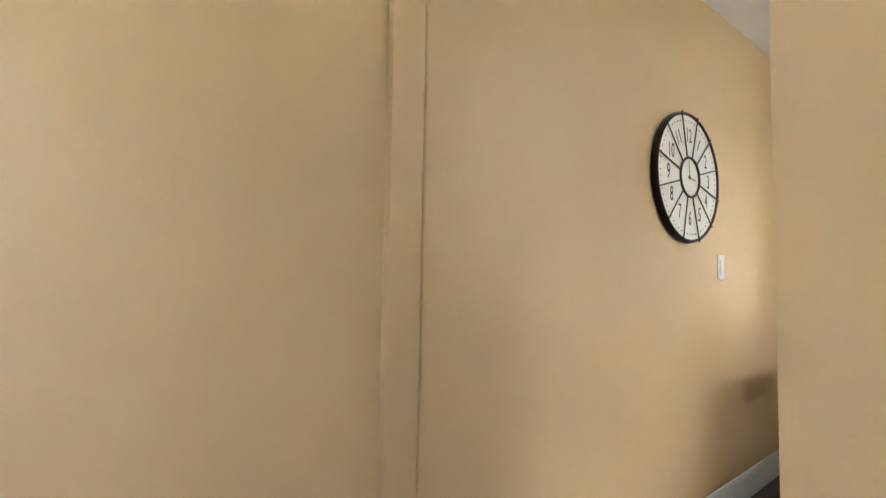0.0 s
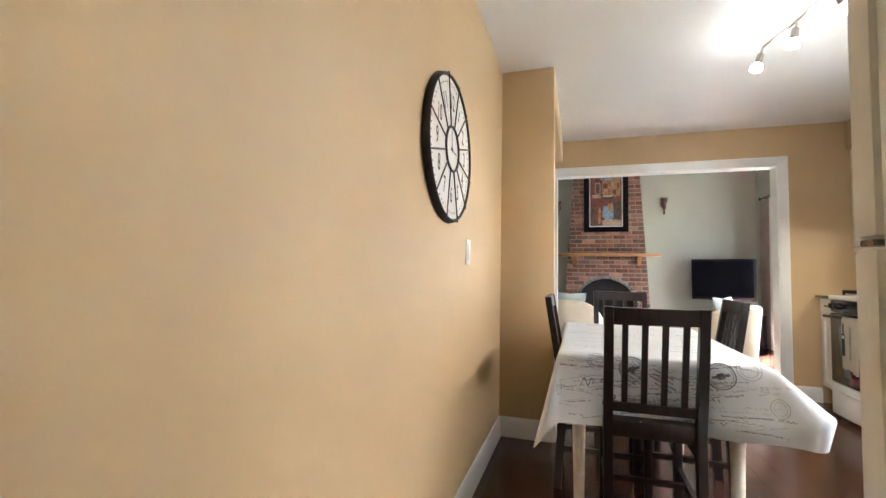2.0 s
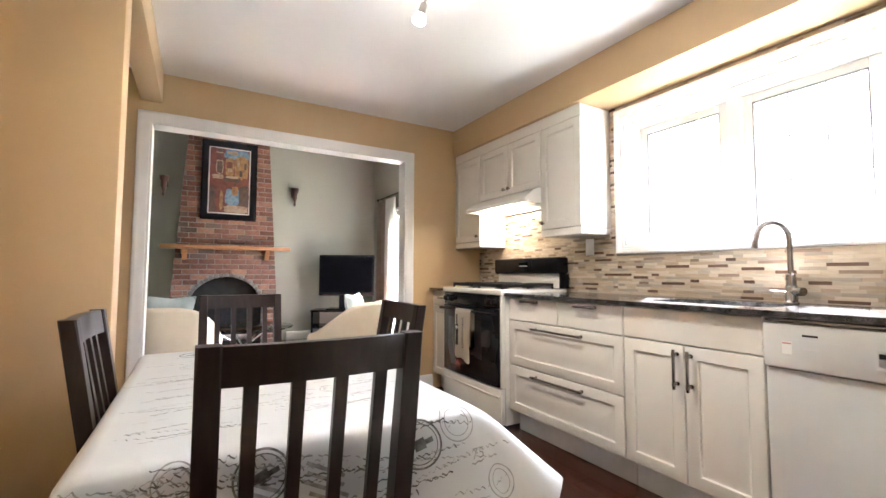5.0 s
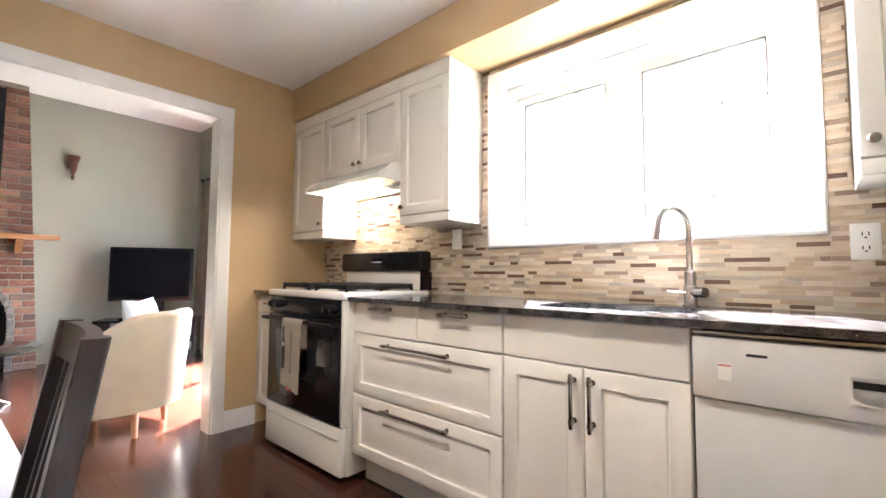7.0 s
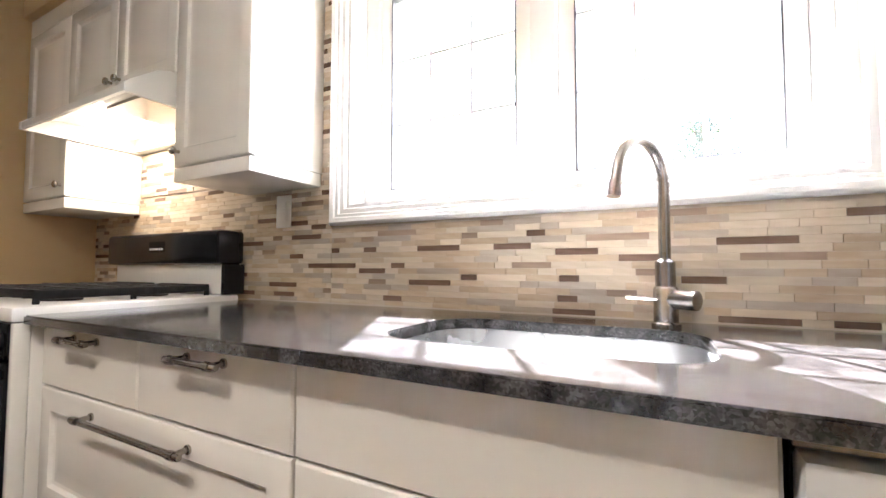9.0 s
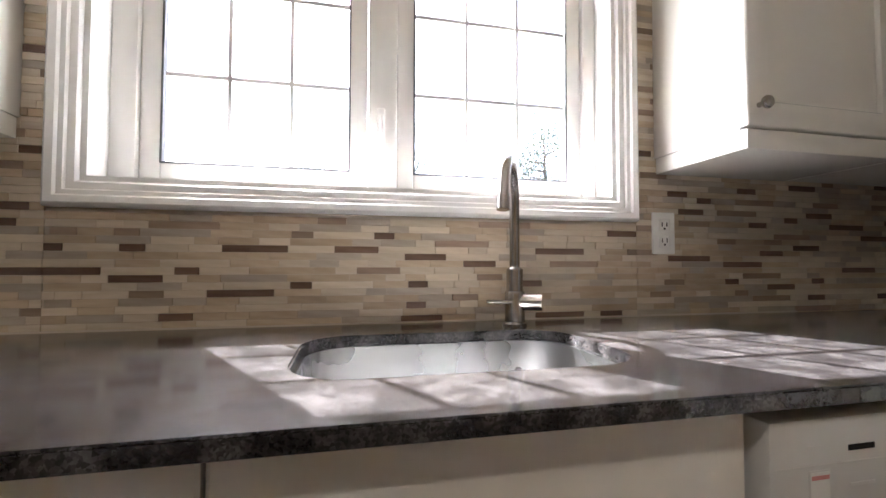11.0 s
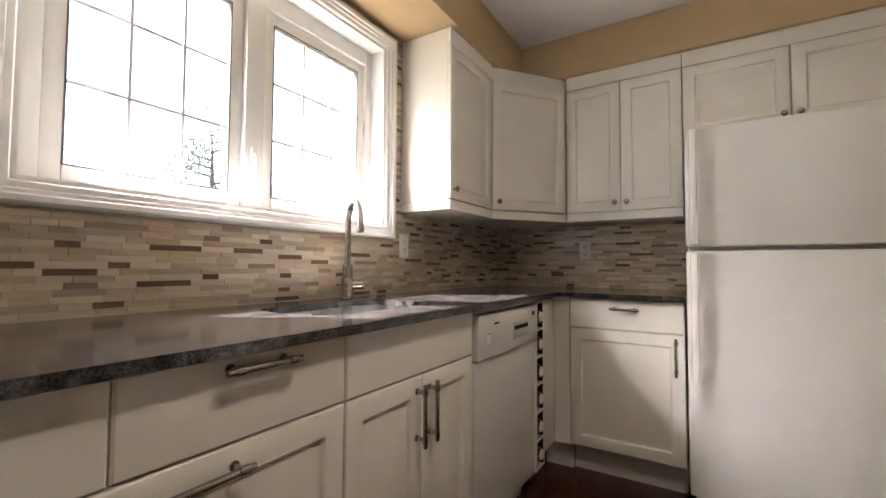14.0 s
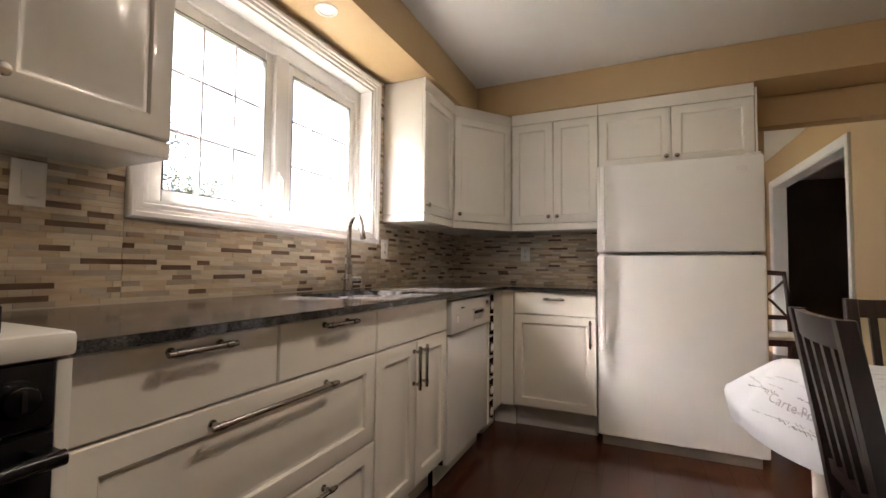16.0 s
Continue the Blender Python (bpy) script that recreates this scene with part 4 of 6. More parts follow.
def tea_towel():
    t = thing("tea_towel", (3.375, 0.703, 0.762), "beige tea towel with dark print hung on the oven handle", "towel")
    bm = bmesh.new()
    n, W = 18, 0.21
    rows = []
    for k, (y, z) in enumerate([(-0.016, -0.26), (-0.016, -0.14), (-0.0165, -0.02), (-0.010, 0.010), (0.0, 0.0145), (0.010, 0.010), (0.0165, -0.01), (0.018, -0.09), (0.019, -0.18), (0.020, -0.26), (0.021, -0.345)]):
        fold = 0.0 if k < 6 else min(1.0, (k - 5) / 4)
        rows.append([bm.verts.new((-W / 2 + W * i / n * (1 - 0.04 * fold), y + fold * (0.003 * math.sin(i * 0.9) + (0.007 if i < 7 else 0.0)), z - (0.02 * (i < 7) + 0.004 * math.sin(i)) * (k == 10))) for i in range(n + 1)])
    for a, b in zip(rows, rows[1:]):
        for i in range(n):
            bm.faces.new((a[i], a[i + 1], b[i + 1], b[i]))
    bmesh.ops.solidify(bm, geom=bm.faces[:], thickness=0.0025)
    part("cloth", bm, TOWEL, t, smooth=60)
    p = part("print", joined(boxes((0.045, 0.078, 0.0265, 0.0272, -0.255, -0.10)), boxes((0.054, 0.069, 0.0265, 0.0272, -0.099, -0.03))), TOWEL_DARK, t, "dark printed utensil panel")
    part("print_disc", lathe(bmesh.new(), [(0.013, 0.0273), (0.013, 0.0279)], (0.0615, 0, -0.125), "Y", 18), PLASTIC, p)
    fork = boxes((-0.012, -0.009, 0.0265, 0.0271, -0.27, -0.11), (-0.024, -0.021, 0.0265, 0.0271, -0.27, -0.11), (-0.020, -0.013, 0.0265, 0.0271, -0.271, -0.268), (-0.028, -0.006, 0.0265, 0.0271, -0.108, -0.105),
                 (-0.028, -0.026, 0.0265, 0.0271, -0.104, -0.05), (-0.008, -0.006, 0.0265, 0.0271, -0.104, -0.05), (-0.018, -0.016, 0.0265, 0.0271, -0.104, -0.05))
    part("print_outline", fork, TOWEL_DARK, t, "thin dark utensil outline")


tea_towel()


# ---- fridge ----
def fridge():
    y0, y1, xf = 1.210, 2.024, 0.70
    w = y1 - y0
    t = thing("refrigerator", pose(WEST, y1, 0, 0, 0, -90), "white top-freezer refrigerator beside the passage", "refrigerator")
    D = xf - WEST
    part("body", boxes((0.006, w - 0.006, 0.03, D - 0.075, 0.055, 1.625), bevel=0.006), FRIDGE, t)
    part("gasket", boxes((0.016, w - 0.016, D - 0.076, D - 0.066, 0.09, 1.615)), KICK, t, "grey door gasket")
    part("freezer_door", boxes((0, w, D - 0.066, D, 1.122, 1.632), bevel=0.012), FRIDGE, t)
    part("fridge_door", boxes((0, w, D - 0.066, D, 0.075, 1.104), bevel=0.012), FRIDGE, t)
    part("base_grille", boxes((0.02, w - 0.02, D - 0.12, D - 0.075, 0.0, 0.06)), KICK, t, "grey base grille")
    for z0, z1 in ((1.13, 1.62), (0.56, 1.095)):
        bm = boxes((w - 0.045, w - 0.018, D + 0.028, D + 0.046, z0, z1), bevel=0.006)
        for z in (z0 + 0.015, z1 - 0.015):
            box(bm, w - 0.042, w - 0.021, D - 0.004, D + 0.03, z - 0.014, z + 0.014, 0.003)
        part("handle", bm, ENAMEL, t, "glossy white bar handle")
    part("hinge_cap", boxes((0.01, 0.075, D - 0.10, D - 0.01, 1.633, 1.645), bevel=0.004), FRIDGE, t)
    part("hinge", boxes((0.006, 0.05, D - 0.05, D - 0.012, 1.107, 1.119), bevel=0.002), STEEL, t, "dark steel middle hinge")
    part("badge", boxes((0.075, 0.125, D + 0.0005, D + 0.002, 1.545, 1.575)), KICK, t, "small grey badge")


fridge()


# ---- outlets and switches ----
def plate(m, label, rocker=False):
    t = thing("outlet" if not rocker else "light_switch", m, label, "outlet" if not rocker else "switch")
    part("cover", boxes((-0.036, 0.036, 0, 0.006, -0.058, 0.058), bevel=0.003), PLASTIC, t)
    if rocker:
        part("rocker", boxes((-0.017, 0.017, 0.006, 0.010, -0.034, 0.034), bevel=0.002), PLASTIC, t)
    else:
        for z in (-0.022, 0.022):
            o = part("socket", boxes((-0.017, 0.017, 0.006, 0.0085, z - 0.017, z + 0.017), bevel=0.003), PLASTIC, t)
            part("slots", boxes((-0.009, -0.006, 0.0086, 0.009, z - 0.004, z + 0.008), (0.006, 0.009, 0.0086, 0.009, z - 0.004, z + 0.008), (-0.003, 0.003, 0.0086, 0.009, z - 0.012, z - 0.007)), BLACK, o)
    return t


plate(pose(2.805, 0.0115, 1.224), "white rocker switch on the tile backsplash", True)
plate(pose(1.123, 0.0115, 1.133), "white double outlet on the tile backsplash beside the window")
plate(pose(WEST + 0.0115, 0.624, 1.14, 0, 0, -90), "white double outlet on the backsplash under the cabinets")
sw_plate = plate(pose(1.605, NORTH, 1.14, 0, 0, 180), "white rocker light switch on the tan wall under the clock", True)


# ---- wall clock ----
def wall_clock():
    R = 0.281
    t = thing("wall_clock", pose(1.255, NORTH, 1.520, 0, 0, 180) @ Matrix.Diagonal((1, 0.7, 1, 1)), "round white wall clock with a dark metal frame and spokes", "clock")
    part("case", lathe(bmesh.new(), [(R + 0.002, 0.002), (R + 0.004, 0.006), (R, 0.036), (R - 0.006, 0.042), (R - 0.012, 0.036), (R - 0.012, 0.024), (0.01, 0.024)], (0, 0, 0), "Y", 64), IRON, t)
    F = 0.010
    dial = part("dial", lathe(bmesh.new(), [(R - 0.013, F + 0.0142), (R - 0.013, F + 0.020), (0.01, F + 0.0202)], (0, 0, 0), "Y", 64), DIAL, t, "aged white dial")
    bm = bmesh.new()
    for k in range(12):
        a = radians(15 + 30 * k)
        d = Vector((math.sin(a), 0, math.cos(a)))
        tube(bm, [d * 0.082 + Vector((0, F + 0.025, 0)), d * (R + 0.004) + Vector((0, F + 0.030, 0))], 0.0036, 6)
    part("spokes", bm, IRON, t)
    bm = bmesh.new()
    pts = [(0.085 * math.sin(radians(7.5 * k)), F + 0.026, 0.085 * math.cos(radians(7.5 * k))) for k in range(49)]
    tube(bm, pts, 0.006, 8)
    part("inner_ring", bm, IRON, t)
    for k in range(1, 13):
        a = radians(30 * k)
        bm = words(str(k), 0.088, 0.0004, 0.0, 0.62)
        # seen from the room the local x axis runs to the left
        m = Matrix.Translation((-math.sin(a) * 0.180, F + 0.0212, math.cos(a) * 0.180)) @ Matrix(((-1, 0, 0, 0), (0, 0, 1, 0), (0, 1, 0, 0), (0, 0, 0, 1)))
        part("numeral", moved(bm, m @ Matrix.Rotation(-a if 3 < k < 9 else -a, 4, "Z") if k in (11, 12, 1) else m), MATTE, dial)
    bm = bmesh.new()
    for k in range(60):
        a = radians(6 * k)
        d = Vector((math.sin(a), 0, math.cos(a)))
        lathe(bm, [(0.0034, F + 0.0203), (0.0034, F + 0.0215)], (d.x * 0.246, 0, d.z * 0.246), "Y", 6)
    part("minute_dots", bm, MATTE, dial)
    for name, a, ln, wd in (("hour_hand", 100, 0.055, 0.005), ("minute_hand", -4, 0.075, 0.004)):
        bm = boxes((-wd / 2, wd / 2, F + 0.0225, F + 0.0235, -0.012, ln))
        part(name, moved(bm, Matrix.Rotation(radians(-a), 4, "Y")), IRON, t)
    part("hub", lathe(bmesh.new(), [(0.006, F + 0.0205), (0.006, F + 0.025)], (0, 0, 0), "Y", 12), IRON, t)


wall_clock()


# ---- table, cloth and chairs ----
TX0, TX1, TY0, TY1, TZ = 1.56, 2.65, 1.870, 2.575, 0.73


def table():
    t = thing("dining_table", (TX0, TY0, 0), "cream painted wooden table under a printed cloth", "table")
    w, d = TX1 - TX0, TY1 - TY0
    part("tabletop", boxes((0, w, 0, d, TZ - 0.03, TZ - 0.003), bevel=0.004), LEG_PAINT, t)
    part("apron", boxes((0.06, w - 0.06, 0.06, 0.08, TZ - 0.12, TZ - 0.031), (0.06, w - 0.06, d - 0.08, d - 0.06, TZ - 0.12, TZ - 0.031),
                        (0.06, 0.08, 0.081, d - 0.081, TZ - 0.12, TZ - 0.031), (w - 0.08, w - 0.06, 0.081, d - 0.081, TZ - 0.12, TZ - 0.031)), LEG_PAINT, t)
    for x in (0.065, w - 0.065):
        for y in (0.065, d - 0.065):
            bm = lathe(bmesh.new(), [(0.018, 0), (0.020, 0.03), (0.024, 0.30), (0.028, 0.50), (0.022, 0.53), (0.03, 0.56), (0.03, 0.61)], (x, y, 0), "Z", 16)
            box(bm, x - 0.03, x + 0.03, y - 0.03, y + 0.03, 0.61, TZ - 0.031, 0.003)
            part("leg", bm, LEG_PAINT, t)


table()
HANG_X, HANG_Y, HEM_R, SHIFT = 0.285, 0.325, 0.13, 0.035


def drape(u, v, lift=0.0):
    """Where the flat cloth's point (u, v), from the table's middle, comes to lie."""
    hx, hy = (TX1 - TX0) / 2 + 0.004, (TY1 - TY0) / 2 + 0.004
    su, sv = (1 if u > 0 else -1), (1 if v > 0 else -1)
    a, b = abs(u), abs(v)
    du, dv = max(0.0, a - hx), max(0.0, b - hy)
    x, y, r = min(a, hx), min(b, hy), math.hypot(du, dv)
    if r < 1e-9:
        return Vector((u, v, TZ + lift + 0.0012 * noise.noise((u * 5, v * 5, 0))))
    # how near the hanging point is to a corner: sides fall straight, corners stand out
    near = max(0.0, 1 - (hx - x) / 0.30) if dv > du else max(0.0, 1 - (hy - y) / 0.26)
    near = 1.0 if du > 0 and dv > 0 else near
    # each corner keeps its own crease: one stands out stiffly and then folds down
    most, knee = {(-1, -1): (0.80, 0.235), (-1, 1): (0.30, 0.5), (1, -1): (0.45, 0.3), (1, 1): (0.35, 0.4)}[su, sv]
    side = -0.16 if sv < 0 and dv > du else 0.03
    flare = side + (0.62 * most - side) * near ** 2 * (3 - 2 * near)
    ang = math.atan2(dv, du)
    if du > 0 and dv > 0:
        flare += 0.38 * most * math.sin(2 * ang) ** 2
    soft = 0.014
    low = max(0.0, r - knee)
    out = flare * (r - low) - 0.22 * low + soft * (1 - math.exp(-r / soft)) + lift
    drop = math.sqrt(1 - flare * flare) * max(0.0, r - low - 0.35 * soft) + 0.97 * low
    return Vector((su * (x + math.cos(ang) * out), sv * (y + math.sin(ang) * out), TZ - drop + lift * 0.3))


def hem(u, v, U, V):
    """Pulls the flat cloth's corners in to a round."""
    a, b = abs(u) - (U - HEM_R), abs(v) - (V - HEM_R)
    if a > 0 and b > 0:
        k = max(a, b) / math.hypot(a, b)
        a, b = a * k, b * k
        return math.copysign(U - HEM_R + a, u), math.copysign(V - HEM_R + b, v) + SHIFT
    return u, v + SHIFT


def tablecloth():
    cx, cy = (TX0 + TX1) / 2, (TY0 + TY1) / 2
    t = thing("tablecloth", (cx, cy, 0), "white oilcloth tablecloth printed with grey postmarks and script", "tablecloth")
    U, V = (TX1 - TX0) / 2 + HANG_X, (TY1 - TY0) / 2 + HANG_Y
    nu, nv = 88, 72
    bm = bmesh.new()
    grid = [[bm.verts.new(drape(*hem(-U + 2 * U * i / nu, -V + 2 * V * j / nv, U, V))) for j in range(nv + 1)] for i in range(nu + 1)]
    for i in range(nu):
        for j in range(nv):
            bm.faces.new((grid[i][j], grid[i + 1][j], grid[i + 1][j + 1], grid[i][j + 1]))
    part("cloth", bm, CLOTH, t, smooth=60)

    def stamp(name, bm, mat, u, v, turn):
        """Lays a flat print onto the draped cloth."""
        bmesh.ops.subdivide_edges(bm, edges=[e for e in bm.edges if e.calc_length() > 0.03], cuts=3)
        m = Matrix.Translation((u, v, 0)) @ Matrix.Rotation(radians(turn), 4, "Z")
        for p in bm.verts:
            q = m @ p.co
            p.co = drape(*hem(max(-U, min(U, q.x)), max(-V, min(V, q.y - SHIFT)), U, V), 0.0016)
        bmesh.ops.triangulate(bm, faces=bm.faces)
        part(name, bm, mat, t, "grey printed mark", smooth=0)

    def ring(r, w, seg=32):
        bm = bmesh.new()
        a = [bm.verts.new((r * math.cos(2 * math.pi * k / seg), r * math.sin(2 * math.pi * k / seg), 0)) for k in range(seg)]
        b = [bm.verts.new(((r - w) * math.cos(2 * math.pi * k / seg), (r - w) * math.sin(2 * math.pi * k / seg), 0)) for k in range(seg)]
        for k in range(seg):
            bm.faces.new((a[k], a[(k + 1) % seg], b[(k + 1) % seg], b[k]))
        return bm

    def scrawl(length, height, rnd, mat_w=0.0022):
        """A wavering line of handwriting: a thin ribbon of loops."""
        bm = bmesh.new()
        prev = None
        n = int(length / 0.0028)
        for k in range(n):
            x = -length / 2 + k * 0.0028
            if k % 13 == 0:
                tall, gap = rnd.uniform(0.25, 1.0), rnd.randint(0, 3)
            y = height * 0.5 * tall * math.sin(k * 1.15 + 0.9 * rnd.random()) * (0.3 + 0.7 * rnd.random()) + 0.004 * math.sin(k * 0.05)
            cur = (bm.verts.new((x, y - mat_w / 2, 0)), bm.verts.new((x + 0.0012, y + mat_w / 2, 0)))
            if prev and k % 13 > gap:
                bm.faces.new((prev[0], cur[0], cur[1], prev[1]))
            prev = cur
        bmesh.ops.delete(bm, geom=[v for v in bm.verts if not v.link_faces], context="VERTS")
        return bm

    def bar(length, height):
        bm = bmesh.new()
        n = max(2, int(length / 0.02))
        a = [bm.verts.new((-length / 2 + length * k / n, -height / 2, 0)) for k in range(n + 1)]
        b = [bm.verts.new((-length / 2 + length * k / n, height / 2, 0)) for k in range(n + 1)]
        for k in range(n):
            bm.faces.new((a[k], a[k + 1], b[k + 1], b[k]))
        return bm

    rnd = random.Random(7)
    hx, hy = (TX1 - TX0) / 2, (TY1 - TY0) / 2
    # postmarks along the near edge and on top
    for u, v, r in ((-hx - 0.06, 0.09, 0.048), (-hx - 0.06, -0.21, 0.048), (hx - 0.42, -hy + 0.10, 0.05), (hx - 0.10, hy - 0.16, 0.05), (-0.05, 0.12, 0.05)):
        stamp("postmark", joined(ring(r, 0.004), ring(r * 0.82, 0.002)), INK, u, v, 0)
        bird = bmesh.new()
        for a, b in ((0.030, 0.010), (0.012, 0.022)):
            moved_bar = moved(bar(2 * a, b), Matrix.Rotation(0.5, 4, "Z"))
            bird = joined(bird, moved_bar)
        stamp("postmark_bird", bird, INK, u, v, rnd.uniform(-20, 20) - 90)
    for u, v, r in ((-hx - 0.04, 0.22, 0.032), (-hx - 0.03, -0.30, 0.04), (-hx - 0.16, -hy - 0.02, 0.034), (-hx - 0.15, hy + 0.03, 0.03), (-0.25, -0.12, 0.034), (0.22, 0.2, 0.036), (0.30, -0.25, 0.04),
                    (-hx + 0.16, hy + 0.14, 0.03), (-hx + 0.45, -hy - 0.12, 0.034)):
        stamp("postmark", joined(ring(r, 0.0025), ring(r * 0.72, 0.0018), moved(scrawl(r * 1.6, 0.012, rnd), Matrix.Identity(4))), INK_PALE, u, v, -90 + rnd.uniform(-25, 25))
    # lines of handwriting, hung sides and top
    for k in range(230):
        if k < 96:
            u, v, a = -hx - 0.03 - 0.017 * (k % 14), rnd.uniform(-hy, hy), -90 + rnd.uniform(-12, 12)
        elif k < 130:
            u, v, a = rnd.uniform(-hx, hx), -hy - rnd.uniform(0.05, 0.2), rnd.uniform(-12, 12)
        else:
            u, v, a = rnd.uniform(-hx + 0.1, hx - 0.1), rnd.uniform(-hy + 0.08, hy - 0.08), rnd.choice((-90, -90, 90)) + rnd.uniform(-15, 15)
        stamp("handwriting", scrawl(rnd.uniform(0.06, 0.20), rnd.uniform(0.006, 0.016), rnd, rnd.choice((0.0016, 0.0022, 0.003))), rnd.choice((INK, INK_PALE)), u, v, a)
    for k in range(7):
        stamp("print_bar", bar(rnd.uniform(0.05, 0.10), 0.007), INK_PALE, -hx - 0.07 - 0.017 * (k % 4), -0.02 + 0.12 * (k // 4), -118)
    for text, size, u, v, a in (("18-1", 0.06, -hx - 0.185, 0.16, -90), ("75", 0.030, -hx - 0.10, -0.33, -90),
                                ("Carte Postale", 0.046, -hx + 0.20, -hy - 0.13, 0)):
        stamp("lettering", words(text, size, 0, 0.25), INK_PALE if size < 0.056 else INK, u, v, a)
    # flourish
    for s in (-1, 1):
        pts = [(s * (0.012 + 0.05 * k / 12), 0.014 * math.sin(k * 0.9), 0) for k in range(13)]
        bm = bmesh.new()
        prev = None
        for p in pts:
            cur = (bm.verts.new((p[0], p[1] - 0.004, 0)), bm.verts.new((p[0], p[1] + 0.004, 0)))
            if prev:
                bm.faces.new((prev[0], cur[0], cur[1], prev[1]))
            prev = cur
        stamp("flourish", bm, INK, -hx - 0.12, 0.22, -90)


tablecloth()


def chair():
    """A slat-back chair: local y points from the seat to the backrest, origin on the floor under the seat's middle."""
    t = thing("dining_chair", (0, 0, 0), "dark espresso wooden dining chair with a slatted back", "chair", "chairs round the table")
    w, d, back, sh = 0.352, 0.40, 0.205, 0.448
    lean = lambda z: back + (0.0 if z < sh else (z - sh) * 0.16)
    bm = bmesh.new()
    box(bm, -w / 2, w / 2, -d / 2, d / 2 + 0.012, sh - 0.018, sh + 0.052, 0.012)
    part("seat", bm, CHAIR_WOOD, t)
    for s in (-1, 1):
        bm = bmesh.new()
        x = s * (w / 2 - 0.018)
        loops = []
        for z in (0.0, 0.2, sh, 0.6, 0.76, 0.93):
            y = lean(z) - (0.03 * (1 - z / sh) * -1 if z < sh else 0)
            hw, hd = 0.017, 0.02 - 0.004 * (z > 0.5)
            loops.append([bm.verts.new((x + a * hw, y + b * hd, z)) for a, b in ((-1, -1), (1, -1), (1, 1), (-1, 1))])
        for a, b in zip(loops, loops[1:]):
            for i in range(4):
                bm.faces.new((a[i], a[(i + 1) % 4], b[(i + 1) % 4], b[i]))
        bm.faces.new(loops[0][::-1])
        bm.faces.new(loops[-1])
        bmesh.ops.bevel(bm, geom=[e for e in bm.edges if abs((e.verts[0].co - e.verts[1].co).z) > 0.05], offset=0.004, segments=1, affect="EDGES")
        part("back_post", bm, CHAIR_WOOD, t)
        bm = boxes((s * (w / 2 - 0.02) - 0.017, s * (w / 2 - 0.02) + 0.017, -d / 2 + 0.01, -d / 2 + 0.044, 0, sh - 0.019), bevel=0.003)
        part("leg", bm, CHAIR_WOOD, t)
        part("stretcher", boxes((s * (w / 2 - 0.02) - 0.009, s * (w / 2 - 0.02) + 0.009, -d / 2 + 0.044, back + 0.0, 0.18, 0.205)), CHAIR_WOOD, t)
        part("side_apron", boxes((s * (w / 2 - 0.02) - 0.01, s * (w / 2 - 0.02) + 0.01, -d / 2 + 0.044, back - 0.02, sh - 0.075, sh - 0.019)), CHAIR_WOOD, t)
    part("front_apron", boxes((-w / 2 + 0.036, w / 2 - 0.036, -d / 2 + 0.018, -d / 2 + 0.038, sh - 0.075, sh - 0.019)), CHAIR_WOOD, t)
    part("cross_stretcher", boxes((-w / 2 + 0.03, w / 2 - 0.03, -0.01, 0.01, 0.183, 0.203)), CHAIR_WOOD, t)

    def rail(name, z0, z1, th, bow=0.0):
        bm = bmesh.new()
        n = 10
        cols = []
        for i in range(n + 1):
            x = -w / 2 + 0.034 + (w - 0.068) * i / n
            dy = bow * (1 - (2 * i / n - 1) ** 2)
            cols.append([bm.verts.new((x, lean(z) + dy + s * th / 2, z)) for z, s in ((z0, -1), (z0, 1), (z1, 1), (z1, -1))])
        for a, b in zip(cols, cols[1:]):
            for i in range(4):
                bm.faces.new((a[i], a[(i + 1) % 4], b[(i + 1) % 4], b[i]))
        bm.faces.new(cols[0][::-1])
        bm.faces.new(cols[-1])
        part(name, bm, CHAIR_WOOD, t)

    rail("top_rail", 0.868, 0.928, 0.02, 0.012)
    rail("lower_rail", 0.532, 0.568, 0.018)
    for k in range(4):
        x = -0.101 + 0.0675 * k
        bm = bmesh.new()
        lo = [bm.verts.new((x + a * 0.0105, lean(0.565) + b * 0.006, 0.565)) for a, b in ((-1, -1), (1, -1), (1, 1), (-1, 1))]
        hi = [bm.verts.new((x + a * 0.0105, lean(0.872) + 0.008 + b * 0.006, 0.872)) for a, b in ((-1, -1), (1, -1), (1, 1), (-1, 1))]
        for i in range(4):
            bm.faces.new((lo[i], lo[(i + 1) % 4], hi[(i + 1) % 4], hi[i]))
        part("slat", bm, CHAIR_WOOD, t)
    return t


ch = chair()
# backrest tops stand about 0.28 m behind the seat's middle
ch.matrix_basis = pose(1.700, 2.246, 0, 0, 0, 90)
tagged(ch, "dark espresso slat-back chair at the table's near end")
for m, label in ((pose(2.145, 2.060, 0, 0, 0, 177), "dark espresso slat-back chair on the cooking side of the table"),
                 (pose(2.09, 2.375, 0, 0, 0, 0), "dark espresso slat-back chair by the wall stub"),
                 (pose(2.68, 2.23, 0, 0, 0, -90), "dark espresso slat-back chair at the living room end of the table")):
    c = copy_thing(ch, m)
    tagged(c, label)


